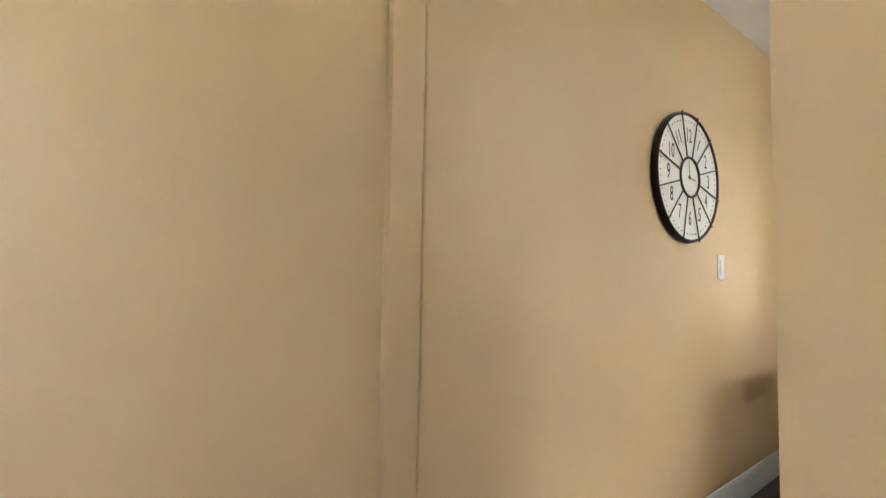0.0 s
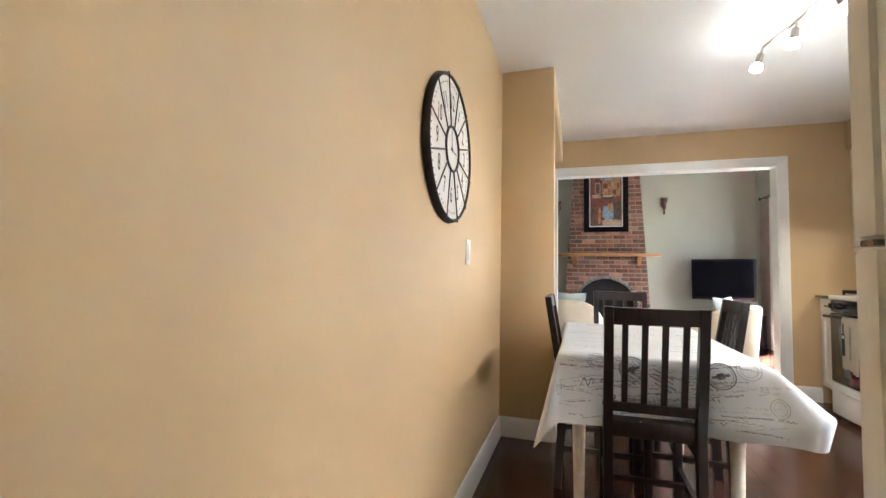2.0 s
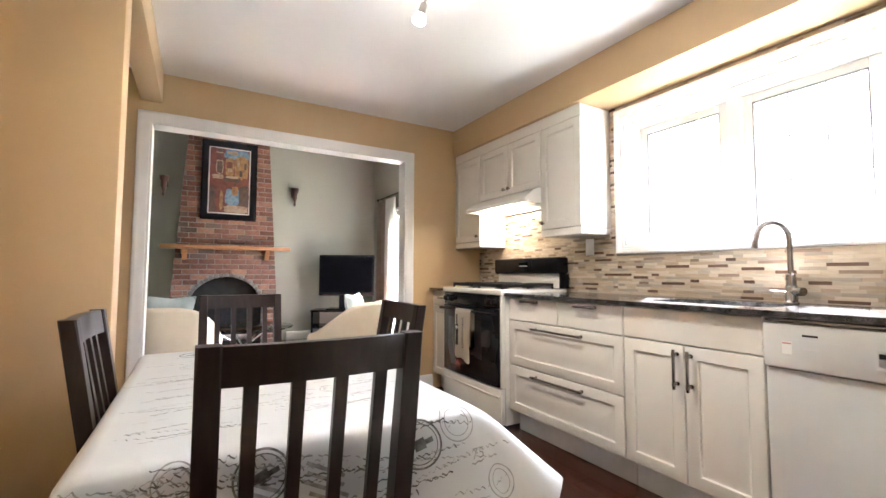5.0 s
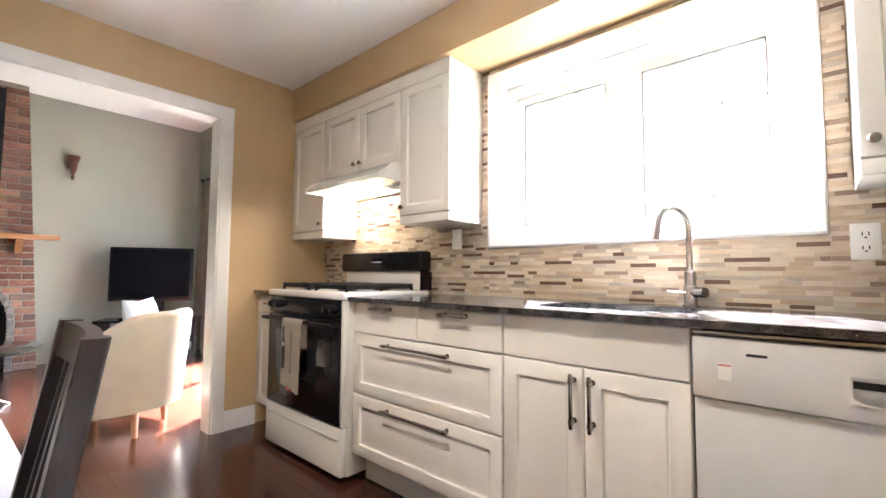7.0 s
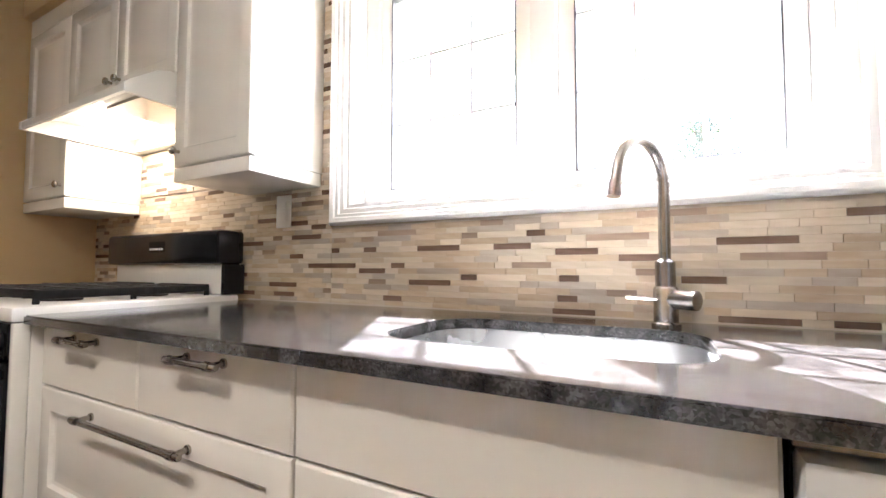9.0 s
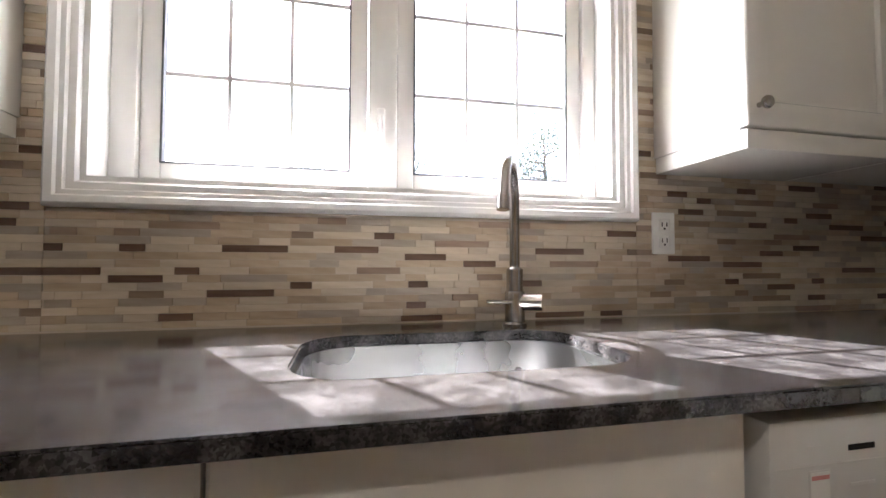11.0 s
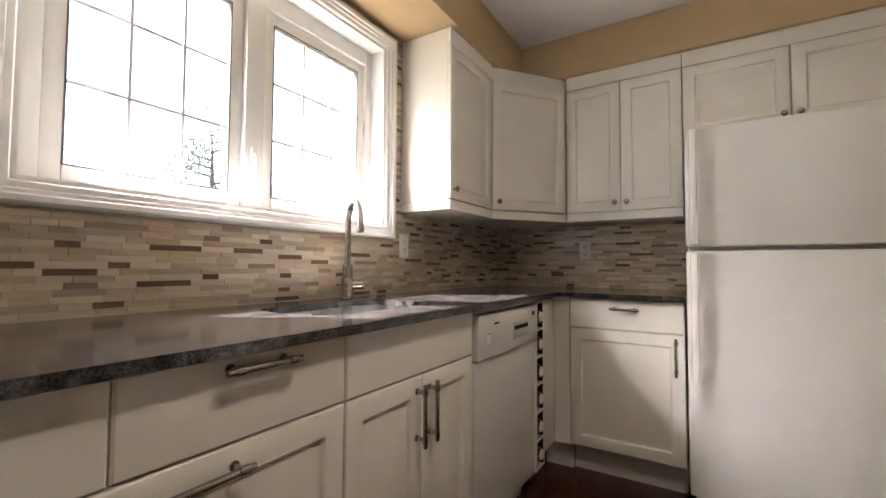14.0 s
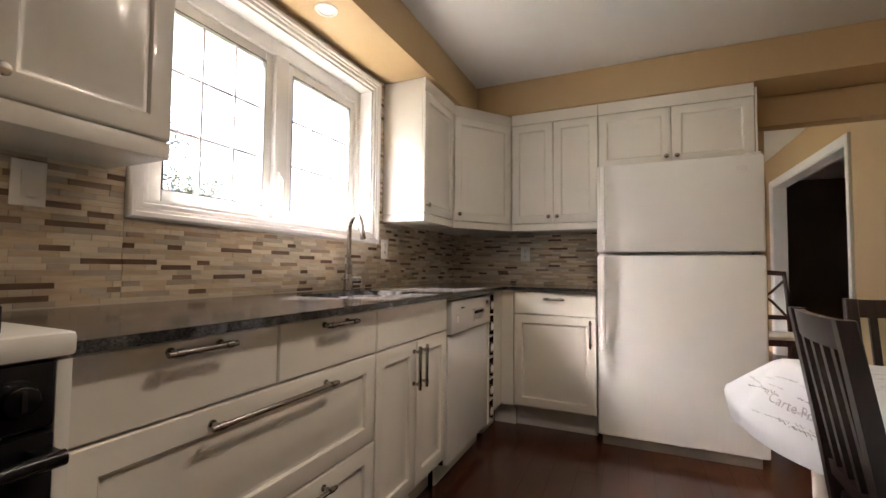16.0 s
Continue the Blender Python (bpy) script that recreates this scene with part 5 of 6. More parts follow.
# ---- ceiling lights ----
def track_light():
    t = thing("track_light", (2.05, 1.50, CEIL_Z), "curved brushed steel track light with lit spot heads", "ceiling light")
    part("canopy", lathe(bmesh.new(), [(0.06, -0.001), (0.06, -0.018), (0.05, -0.025)], (-0.12, 0.0, 0), "Z", 24), STEEL, t)
    pts = [(-0.60 + 0.98 * k / 24, -0.055 + 0.085 * ((k - 10) / 14) ** 2, -0.07) for k in range(25)]
    bar = part("bar", tube(bmesh.new(), pts, 0.008, 10), STEEL, t)
    part("stem", tube(bmesh.new(), [(-0.12, 0.0, -0.02), (-0.12, pts[12][1], -0.07)], 0.007, 8), STEEL, t)
    for k, ax, ay, watts, cone in ((24, -10, 14, 0.6, 150), (18, -8, 8, 1.8, 150), (12, 5, -24, 0.5, 150), (1, 34, 40, 0.4, 100)):
        p = Vector(pts[k])
        h = Matrix.Translation(p) @ Euler((radians(ay), radians(ax), 0)).to_matrix().to_4x4()
        bm = bmesh.new()
        tube(bm, [(0, 0, 0), (0, 0, -0.035)], 0.006, 8)
        lathe(bm, [(0.010, -0.035), (0.016, -0.04), (0.017, -0.083), (0.022, -0.088), (0.022, -0.092), (0.018, -0.092)], (0, 0, 0), "Z", 20)
        head = part("spot_head", moved(bm, h), STEEL, t)
        part("bulb", moved(lathe(bmesh.new(), [(0.019, -0.088), (0.029, -0.112), (0.030, -0.128), (0.022, -0.134), (0.004, -0.136)], (0, 0, 0), "Z", 16), h), BULB, head, "lit halogen bulb")
        way = (h.to_3x3() @ Vector((0, 0, -1)))
        eye = h @ Vector((0, 0, -0.14)) + Vector((2.05, 1.50, CEIL_Z))
        s = lamp("spot", "SPOT", look(eye, eye + way), watts, (1.0, 0.84, 0.63))
        s.data.spot_size, s.data.spot_blend, s.data.shadow_soft_size = radians(cone), 0.6, 0.014


track_light()
pot = thing("recessed_light", (1.896, 0.178, SOFFIT_Z), "small white round recessed light in the soffit", "ceiling light")
part("ring", lathe(bmesh.new(), [(0.05, 0.0), (0.05, -0.004), (0.036, -0.006), (0.034, -0.002)], (0, 0, 0), "Z", 28), PLASTIC, pot)
part("lens", lathe(bmesh.new(), [(0.033, -0.0005), (0.033, -0.003), (0.01, -0.004)], (0, 0, 0), "Z", 24), CEIL, pot)


# ---- living room ----
FX = 7.50   # face of the chimney breast
FY = 2.045   # its middle


def breast_half(z):
    return 0.725 - 0.066 * z


def fireplace():
    t = thing("fireplace", (FX, FY, 0), "tapering red brick fireplace with an arched firebox", "fireplace")
    D = LIV_X - FX - 0.004
    bm = bmesh.new()
    n = 24
    ar, az = 0.475, 0.50
    prof = lambda y: az + math.sqrt(max(0.0, ar * ar - y * y))
    # mortar core with the arch left open
    for s in (-1, 1):
        lo = [bm.verts.new((x, s * y, z)) for x in (0.012, D) for y, z in ((ar, 0), (breast_half(0) - 0.006, 0), (breast_half(LIV_Z) - 0.006, LIV_Z), (0, LIV_Z), (0, az + ar))]
        # strip between the arch and the outside
        rows = []
        for k in range(n + 1):
            a = math.pi / 2 * k / n
            y, z = ar * math.cos(a), az + ar * math.sin(a)
            rows.append((y, z))
        for x in (0.012,):
            inner = [bm.verts.new((x, s * ar, 0))] + [bm.verts.new((x, s * y, z)) for y, z in rows]
            outer = [bm.verts.new((x, s * (breast_half(0) - 0.006), 0))] + [bm.verts.new((x, s * (breast_half(min(LIV_Z, az + 2.6 * k / n)) - 0.006) * (1 if k < n else 1), az + (LIV_Z - az) * k / n)) for k in range(n + 1)]
            for i in range(len(inner) - 1):
                bm.faces.new((inner[i], inner[i + 1], outer[i + 1], outer[i]))
            top = [inner[-1], outer[-1], bm.verts.new((x, 0, LIV_Z - 0.002))]
            bm.faces.new(top)
        for v in lo:
            bm.verts.remove(v)
        side = [bm.verts.new((x, s * (breast_half(z) - 0.006), z)) for x, z in ((0.012, 0), (D, 0), (D, LIV_Z - 0.002), (0.012, LIV_Z - 0.002))]
        bm.faces.new(side)
    core = part("mortar_core", bm, MORTAR, t, smooth=0)
    # bricks
    bl, bh, j = 0.200, 0.060, 0.012
    brick_meshes = {}
    rnd = random.Random(3)

    def brick_mesh(w, mat, face):
        key = (round(w, 2), mat.name, face)
        if key not in brick_meshes:
            b = boxes((0, 0.09, -key[0] / 2, key[0] / 2, 0, bh), bevel=0.004) if face else boxes((0, D - 0.02, -0.05, 0.05, 0, bh), bevel=0.004)
            brick_meshes[key] = mesh_of("brick", b, mat, 0)
        return brick_meshes[key]

    course = 0
    z = 0.006
    while z < LIV_Z - bh:
        half = breast_half(z + bh / 2)
        y = -half - (bl / 2 if course % 2 else 0)
        while y < half:
            a, b = max(y, -half), min(y + bl, half)
            zc = z + bh / 2
            cuts = [(a, b)]
            if zc < az + ar + 0.03:
                g = (ar + 0.055 if zc < az else math.sqrt(max(0, (ar + 0.055) ** 2 - (zc - az) ** 2)))
                cuts = [(a, min(b, -g)), (max(a, g), b)]
            for c0, c1 in cuts:
                if c1 - c0 > 0.05:
                    mat = rnd.choice((BRICK, BRICK, BRICK, BRICK_PALE, BRICK_DARK if 1.2 < z < 1.75 or rnd.random() < 0.4 else BRICK))
                    o = new("brick", brick_mesh(c1 - c0 - j, mat, True))
                    o.parent = t
                    o.location = (rnd.uniform(-0.004, 0.003), (c0 + c1) / 2, z)
            y += bl
        z += bh + j
        course += 1
    # arch stones
    for k in range(25):
        a = math.pi * k / 24
        bm = boxes((-0.006, 0.09, -0.027, 0.027, -0.024, 0.024), bevel=0.006)
        m = Matrix.Translation((0, -(ar + 0.026) * math.cos(a), az + (ar + 0.026) * math.sin(a))) @ Matrix.Rotation(a, 4, "X")
        part("arch_stone", moved(bm, m), ARCH_STONE, t, smooth=0)
    for s in (-1, 1):
        for k in range(7):
            part("arch_stone", boxes((-0.006, 0.09, s * (ar + 0.026) - 0.027, s * (ar + 0.026) + 0.027, 0.02 + k * 0.068, 0.02 + k * 0.068 + 0.058), bevel=0.006), ARCH_STONE, t, smooth=0)
    part("firebox", boxes((D - 0.012, D - 0.004, -ar - 0.05, ar + 0.05, 0.0, az + ar + 0.05), (0.09, D - 0.013, -ar - 0.05, -ar - 0.03, 0, az + ar), (0.09, D - 0.013, ar + 0.03, ar + 0.05, 0, az + ar)), SOOT, t, "sooty black firebox")
    m = part("mantel_shelf", boxes((-0.17, 0.0, -0.83, 0.80, 1.358, 1.408), bevel=0.006), MANTEL, t, "honey oak mantel shelf")
    for s in (-1, 1):
        prof = [(-0.13, 1.356), (0.002, 1.356), (0.002, 1.21), (-0.03, 1.22), (-0.055, 1.265), (-0.12, 1.325)]
        bm = bmesh.new()
        a = [bm.verts.new((x, s * 0.52 - 0.03, z)) for x, z in prof]
        b = [bm.verts.new((x, s * 0.52 + 0.03, z)) for x, z in prof]
        for i in range(len(prof)):
            k = (i + 1) % len(prof)
            bm.faces.new((a[i], a[k], b[k], b[i]))
        bm.faces.new(a[::-1])
        bm.faces.new(b)
        part("corbel", bm, MANTEL, m)
    for y, z, tilt in ((-0.12, 0.10, 5), (0.12, 0.10, -4), (0.0, 0.19, 3)):
        bm = tube(bmesh.new(), [(0.13, y - 0.2, z), (0.14, y, z + 0.01), (0.13, y + 0.2, z + 0.004 * tilt)], [0.045, 0.05, 0.045], 10)
        part("log", bm, LOG, t, "grey ash-dusted log")


fireplace()


def painting():
    t = thing("framed_painting", (FX - 0.006, FY, 1.78), "framed canal scene painting in a wide black frame", "painting")
    w, h = 0.715, 1.13
    bm = bmesh.new()
    prof = [(0, 0.0), (0.0, -0.03), (0.02, -0.042), (0.085, -0.03), (0.09, -0.02), (0.09, -0.012)]
    loops = [[bm.verts.new((d, a, b)) for a, b in ((-w / 2 + i, i), (w / 2 - i, i), (w / 2 - i, h - i), (-w / 2 + i, h - i))] for i, d in prof]
    for a, b in zip(loops, loops[1:]):
        for i in range(4):
            bm.faces.new((a[i], a[(i + 1) % 4], b[(i + 1) % 4], b[i]))
    part("frame", bm, TV_BLACK, t, "wide black frame")
    part("mat_board", boxes((-0.014, -0.006, -w / 2 + 0.086, w / 2 - 0.086, 0.086, h - 0.086)), PLASTIC, t, "white mat")
    c = part("canvas", boxes((-0.017, -0.0145, -w / 2 + 0.104, w / 2 - 0.104, 0.104, h - 0.104)), PAINT_TONES["rust"], t, "painted canvas in rust and ochre")
    W, H = w - 0.208, h - 0.208
    shapes = (("rust", 0.0, 0.36, 0.46, 1.0), ("blue", 0.36, 0.98, 0.84, 1.0), ("sand", 0.42, 0.70, 0.92, 0.97), ("ochre", 0.38, 0.60, 0.58, 0.86), ("ochre", 0.60, 0.97, 0.52, 0.90), ("rust", 0.40, 0.56, 0.70, 0.80),
              ("sand", 0.14, 0.32, 0.92, 0.95), ("dark", 0.18, 0.30, 0.94, 0.99), ("sand", 0.15, 0.33, 0.60, 0.82), ("dark", 0.17, 0.31, 0.61, 0.80), ("sand", 0.06, 0.34, 0.52, 0.59), ("dark", 0.74, 0.82, 0.58, 0.68),
              ("sand", 0.44, 0.56, 0.64, 0.69), ("dark", 0.36, 0.78, 0.48, 0.57), ("sand", 0.40, 0.72, 0.54, 0.58), ("rust", 0.02, 0.40, 0.38, 0.50), ("rust", 0.48, 0.66, 0.40, 0.49), ("dark", 0.0, 0.16, 0.0, 0.38),
              ("rust", 0.14, 0.40, 0.06, 0.40), ("ochre", 0.26, 0.34, 0.04, 0.34), ("blue", 0.40, 0.76, 0.12, 0.38), ("ochre", 0.56, 0.72, 0.28, 0.42), ("dark", 0.74, 1.0, 0.10, 0.44), ("blue", 0.52, 0.62, 0.10, 0.24),
              ("sand", 0.36, 0.98, 0.0, 0.12), ("rust", 0.82, 0.98, 0.44, 0.56), ("sand", 0.68, 0.74, 0.72, 0.84), ("dark", 0.86, 0.92, 0.70, 0.80))
    for k, (tone, a, b, z0, z1) in enumerate(shapes):
        bm = bmesh.new()
        cy, cz, ry, rz = W / 2 - W * (a + b) / 2, 0.104 + H * (z0 + z1) / 2, W * (b - a) / 2, H * (z1 - z0) / 2
        vs = [bm.verts.new((-0.0175 - 0.0003 * k, cy + ry * math.copysign(abs(math.cos(i * math.pi / 8)) ** 0.5, math.cos(i * math.pi / 8)) * (1 + 0.08 * math.sin(i * 3 + k)),
                            cz + rz * math.copysign(abs(math.sin(i * math.pi / 8)) ** 0.5, math.sin(i * math.pi / 8)) * (1 + 0.08 * math.cos(i * 2 + k)))) for i in range(16)]
        bm.faces.new(vs)
        part("brush_patch", bm, PAINT_TONES[tone], c, smooth=0)


painting()


def sconce(y):
    t = thing("wall_sconce", (LIV_X, y, 2.16), "dark carved wooden wall sconce", "sconce", "sconces beside the chimney")
    part("back_plate", boxes((-0.02, 0, -0.045, 0.045, 0.06, 0.22), bevel=0.006), RED_WOOD, t)
    part("stem", lathe(bmesh.new(), [(0.008, -0.08), (0.02, -0.05), (0.012, -0.02), (0.035, 0.05), (0.03, 0.09), (0.055, 0.16), (0.06, 0.20), (0.03, 0.20)], (-0.075, 0, 0), "Z", 14), RED_WOOD, t)
    part("bracket", tube(bmesh.new(), [(-0.01, 0, 0.1), (-0.075, 0, 0.04)], 0.012, 8), RED_WOOD, t)


sconce(1.11)
sconce(2.84)


def television():
    t = thing("television", pose(7.12, 0.42, 0.0, 0, 0, 62), "black flat television angled in the corner on its stand", "television")
    p = part("panel", boxes((-0.42, 0.42, -0.045, 0.0, 0.69, 1.315), bevel=0.01), TV_BLACK, t)
    part("screen", boxes((-0.39, 0.39, 0.0005, 0.003, 0.74, 1.285)), SCREEN, p, "dark switched-off screen")
    part("trim_line", boxes((-0.36, 0.36, 0.0005, 0.003, 0.704, 0.708)), PAINT_TONES["rust"], p)
    part("neck", boxes((-0.12, 0.12, -0.09, -0.046, 0.50, 0.80), bevel=0.004), TV_BLACK, t)
    part("foot", boxes((-0.28, 0.28, -0.18, 0.10, 0.482, 0.50), bevel=0.006), TV_BLACK, t)
    s = thing("television_stand", pose(7.12, 0.42, 0.0, 0, 0, 62), "black television stand with open shelves", "stand")
    part("top", boxes((-0.5, 0.5, -0.25, 0.16, 0.455, 0.481), bevel=0.003), TV_BLACK, s)
    part("shelf", boxes((-0.48, 0.48, -0.25, 0.14, 0.22, 0.24)), TV_BLACK, s)
    part("base", boxes((-0.5, 0.5, -0.25, 0.16, 0.0, 0.06)), TV_BLACK, s)
    for x in (-0.49, 0.46):
        part("side", boxes((x, x + 0.03, -0.25, 0.15, 0.061, 0.454)), TV_BLACK, s)


television()


def armchair(m, label, pillow=True):
    """A barrel chair; local -y is its open front."""
    t = thing("armchair", m, label, "armchair", "cream barrel chairs")
    n, R, th = 40, 0.37, 0.075
    bm = bmesh.new()
    cols = []
    for i in range(n + 1):
        a = radians(-28 + 236 * i / n)
        rise = 0.5 - 0.5 * math.cos(math.pi * min(1, max(0, (math.sin(a) + 0.55) / 1.45)))
        top = 0.50 + 0.27 * rise
        prof = [(R, 0.17), (R + 0.015, 0.35), (R + 0.02 + 0.03 * rise, top - 0.03), (R + 0.0 + 0.03 * rise, top), (R - th + 0.02 + 0.03 * rise, top), (R - th + 0.03 * rise, top - 0.04), (R - th, 0.35), (R - th, 0.17)]
        cols.append([bm.verts.new((r * math.cos(a), r * math.sin(a), z)) for r, z in prof])
    for a, b in zip(cols, cols[1:]):
        for i in range(8):
            bm.faces.new((a[i], a[(i + 1) % 8], b[(i + 1) % 8], b[i]))
    bm.faces.new(cols[0])
    bm.faces.new(cols[-1][::-1])
    part("back_shell", bm, CREAM, t, smooth=60)
    part("base", lathe(bmesh.new(), [(0.27, 0.165), (0.30, 0.17), (0.30, 0.30), (0.28, 0.31)], (0, -0.02, 0), "Z", 32), CREAM, t)
    part("seat_cushion", lathe(bmesh.new(), [(0.24, 0.312), (0.285, 0.33), (0.285, 0.39), (0.25, 0.42), (0.05, 0.43)], (0, -0.05, 0), "Z", 32), CREAM, t, smooth=60)
    for a in (50, 130, 230, 310):
        x, y = 0.27 * math.cos(radians(a)), 0.27 * math.sin(radians(a))
        part("leg", tube(bmesh.new(), [(x, y, 0.165), (x * 1.06, y * 1.06, 0.0)], [0.022, 0.016], 12), BEECH, t, "beech wood leg")
    return t


def pillow(m, label):
    bm = bmesh.new()
    n, s = 12, 0.20
    for side in (1, -1):
        grid = []
        for i in range(n + 1):
            row = []
            for j in range(n + 1):
                u, v = 2 * i / n - 1, 2 * j / n - 1
                puff = max(0.0, (1 - u ** 4) * (1 - v ** 4)) ** 0.6
                pin = 1 - 0.10 * (1 - abs(u)) * abs(v) - 0.10 * (1 - abs(v)) * abs(u)
                row.append(bm.verts.new((u * s * pin, side * 0.055 * puff, v * s * pin)))
            grid.append(row)
        for i in range(n):
            for j in range(n):
                bm.faces.new((grid[i][j], grid[i + 1][j], grid[i + 1][j + 1], grid[i][j + 1]))
    bmesh.ops.remove_doubles(bm, verts=bm.verts, dist=0.0004)
    ob = solid("cushion", bm, PILLOW, label, "cushion", group="pale cushions", smooth=60)
    ob.matrix_basis = m
    return ob


armchair(pose(4.72, 1.20, 0, 0, 0, 140), "cream upholstered barrel armchair on beech legs facing the hearth")
pillow(pose(4.81, 1.04, 0.64, 12, 0, 140), "pale blue cushion on the cream armchair")
armchair(pose(4.85, 2.60, 0, 0, 0, 65), "cream upholstered barrel armchair near the far jamb")
pillow(pose(4.92, 2.61, 0.64, 12, 0, 65), "pale blue cushion on the cream armchair")


def coffee_table():
    t = thing("coffee_table", (5.85, 1.95, 0), "glass-topped coffee table on crossed chrome legs", "table")
    part("glass_top", lathe(bmesh.new(), [(0.50, 0.435), (0.505, 0.44), (0.505, 0.448), (0.50, 0.452)], (0, 0, 0), "Z", 48), GREEN_GLASS, t, "round green-edged glass top")
    for a in (20, 110, 200, 290):
        c, s = math.cos(radians(a)), math.sin(radians(a))
        part("leg", tube(bmesh.new(), [(0.36 * c, 0.36 * s, 0.0), (0.0, 0.0, 0.22), (-0.36 * c * 0.9, -0.36 * s * 0.9, 0.434)], 0.011, 10), CHROME, t, "slanted chrome leg")


coffee_table()


def patio_door():
    w, h = PAT_X1 - PAT_X0, PAT_Z
    t = thing("patio_door", pose(PAT_X0, LIV_Y0, 0), "white sliding patio door with large glass panes", "door", kind="structure")
    part("door_frame", boxes((0, 0.05, -0.11, 0.01, 0, h), (w - 0.05, w, -0.11, 0.01, 0, h), (0.05, w - 0.05, -0.11, 0.01, h - 0.05, h), (0.05, w - 0.05, -0.11, 0.01, 0, 0.03), bevel=0.003), TRIM, t)
    for x0, x1, y in ((0.052, w / 2 + 0.03, -0.085), (w / 2 - 0.03, w - 0.052, -0.045)):
        l = part("leaf", boxes((x0, x0 + 0.06, y, y + 0.035, 0.032, h - 0.052), (x1 - 0.06, x1, y, y + 0.035, 0.032, h - 0.052), (x0 + 0.06, x1 - 0.06, y, y + 0.035, 0.032, 0.11), (x0 + 0.06, x1 - 0.06, y, y + 0.035, h - 0.12, h - 0.052)), TRIM, t)
        p = part("pane", boxes((x0 + 0.058, x1 - 0.058, y + 0.014, y + 0.020, 0.108, h - 0.118)), GLASS, l, "clear glass pane")
        p.visible_shadow = False


patio_door()


def curtain(name, x0, x1, mat, label, y=LIV_Y0 + 0.09):
    bm = bmesh.new()
    n = 60
    cols = []
    for i in range(n + 1):
        x = x0 + (x1 - x0) * i / n
        dy = 0.025 * math.sin(i * 0.95) + 0.008 * math.sin(i * 2.3)
        cols.append([bm.verts.new((x, y + dy * k, z)) for z, k in ((0.015, 1.15), (0.7, 1.0), (1.4, 0.95), (2.2, 0.7))])
    for a, b in zip(cols, cols[1:]):
        for i in range(3):
            bm.faces.new((a[i], b[i], b[i + 1], a[i + 1]))
    bmesh.ops.solidify(bm, geom=bm.faces[:], thickness=0.004)
    return solid(name, bm, mat, label, "curtain", smooth=60)


curtain("curtain", 6.98, 7.30, CURTAIN, "taupe curtain drawn beside the patio door")
curtain("sheer_curtain", 6.62, 6.98, SHEER, "white curtain panel hung before the patio door", LIV_Y0 + 0.085)
rod = thing("curtain_rod", (6.0, LIV_Y0 + 0.085, 2.24), "dark metal curtain rod with round finials", "curtain rod")
part("rod", tube(bmesh.new(), [(-1.15, 0, 0), (1.3, 0, 0)], 0.011, 10), IRON, rod)
for x in (-1.17, 1.32):
    part("finial", lathe(bmesh.new(), [(0.008, -0.03), (0.02, -0.015), (0.024, 0.0), (0.018, 0.018), (0.004, 0.024)], (x, 0, 0), "X", 12), IRON, rod)
for x in (-1.0, 1.2):
    part("bracket", boxes((x - 0.01, x + 0.01, -0.085, 0.0, -0.012, 0.0)), IRON, rod)


# ---- hall and dining room ----
def china_cabinet():
    t = thing("china_cabinet", pose(-2.0, 5.08, 0, 0, 0, 180), "dark cherry china cabinet with glass doors and crockery", "cabinet")
    w, d = 1.25, 0.40
    part("base", boxes((-w / 2, w / 2, 0, d, 0.0, 0.80), bevel=0.006), CABINET_WOOD, t)
    part("hutch", boxes((-w / 2 + 0.03, w / 2 - 0.03, 0, 0.02, 0.80, 2.0), (-w / 2 + 0.03, -w / 2 + 0.06, 0.021, d - 0.1, 0.80, 2.0), (w / 2 - 0.06, w / 2 - 0.03, 0.021, d - 0.1, 0.80, 2.0)), CABINET_WOOD, t)
    for z in (1.15, 1.5):
        part("shelf", boxes((-w / 2 + 0.06, w / 2 - 0.06, 0.021, d - 0.12, z, z + 0.015)), CABINET_WOOD, t)
    bm = boxes((-w / 2, w / 2, 0, d - 0.05, 2.0, 2.07), bevel=0.01)
    part("cornice", bm, CABINET_WOOD, t)
    for x0, x1 in ((-w / 2 + 0.03, -0.21), (-0.205, 0.205), (0.21, w / 2 - 0.03)):
        f = part("door", boxes((x0, x0 + 0.05, d - 0.099, d - 0.08, 0.81, 1.99), (x1 - 0.05, x1, d - 0.099, d - 0.08, 0.81, 1.99), (x0 + 0.05, x1 - 0.05, d - 0.099, d - 0.08, 0.81, 0.87),
                               (x0 + 0.05, x1 - 0.05, d - 0.099, d - 0.08, 1.93, 1.99)), CABINET_WOOD, t)
        part("pane", boxes((x0 + 0.048, x1 - 0.048, d - 0.092, d - 0.088, 0.868, 1.932)), GLASS, f)
        part("lower_door", rings(bmesh.new(), x1 - x0 - 0.01, 0.6, PANEL, x0 + 0.005, 0.12, d + 0.019), CABINET_WOOD, t)


china_cabinet()
rndc = random.Random(5)
for z in (1.165, 1.515):
    for x in (-2.42, -2.2, -1.98, -1.76):
        g = lathe(bmesh.new(), [(0.03, 0), (0.03, 0.004), (0.005, 0.01), (0.005, 0.07), (0.035, 0.10), (0.04, 0.15), (0.035, 0.15)], (x, 4.90, z), "Z", 16)
        solid("goblet", g, GLASS if rndc.random() < 0.5 else PLASTIC, "pale goblet on the china cabinet shelf", "glass", group="goblets in the china cabinet")


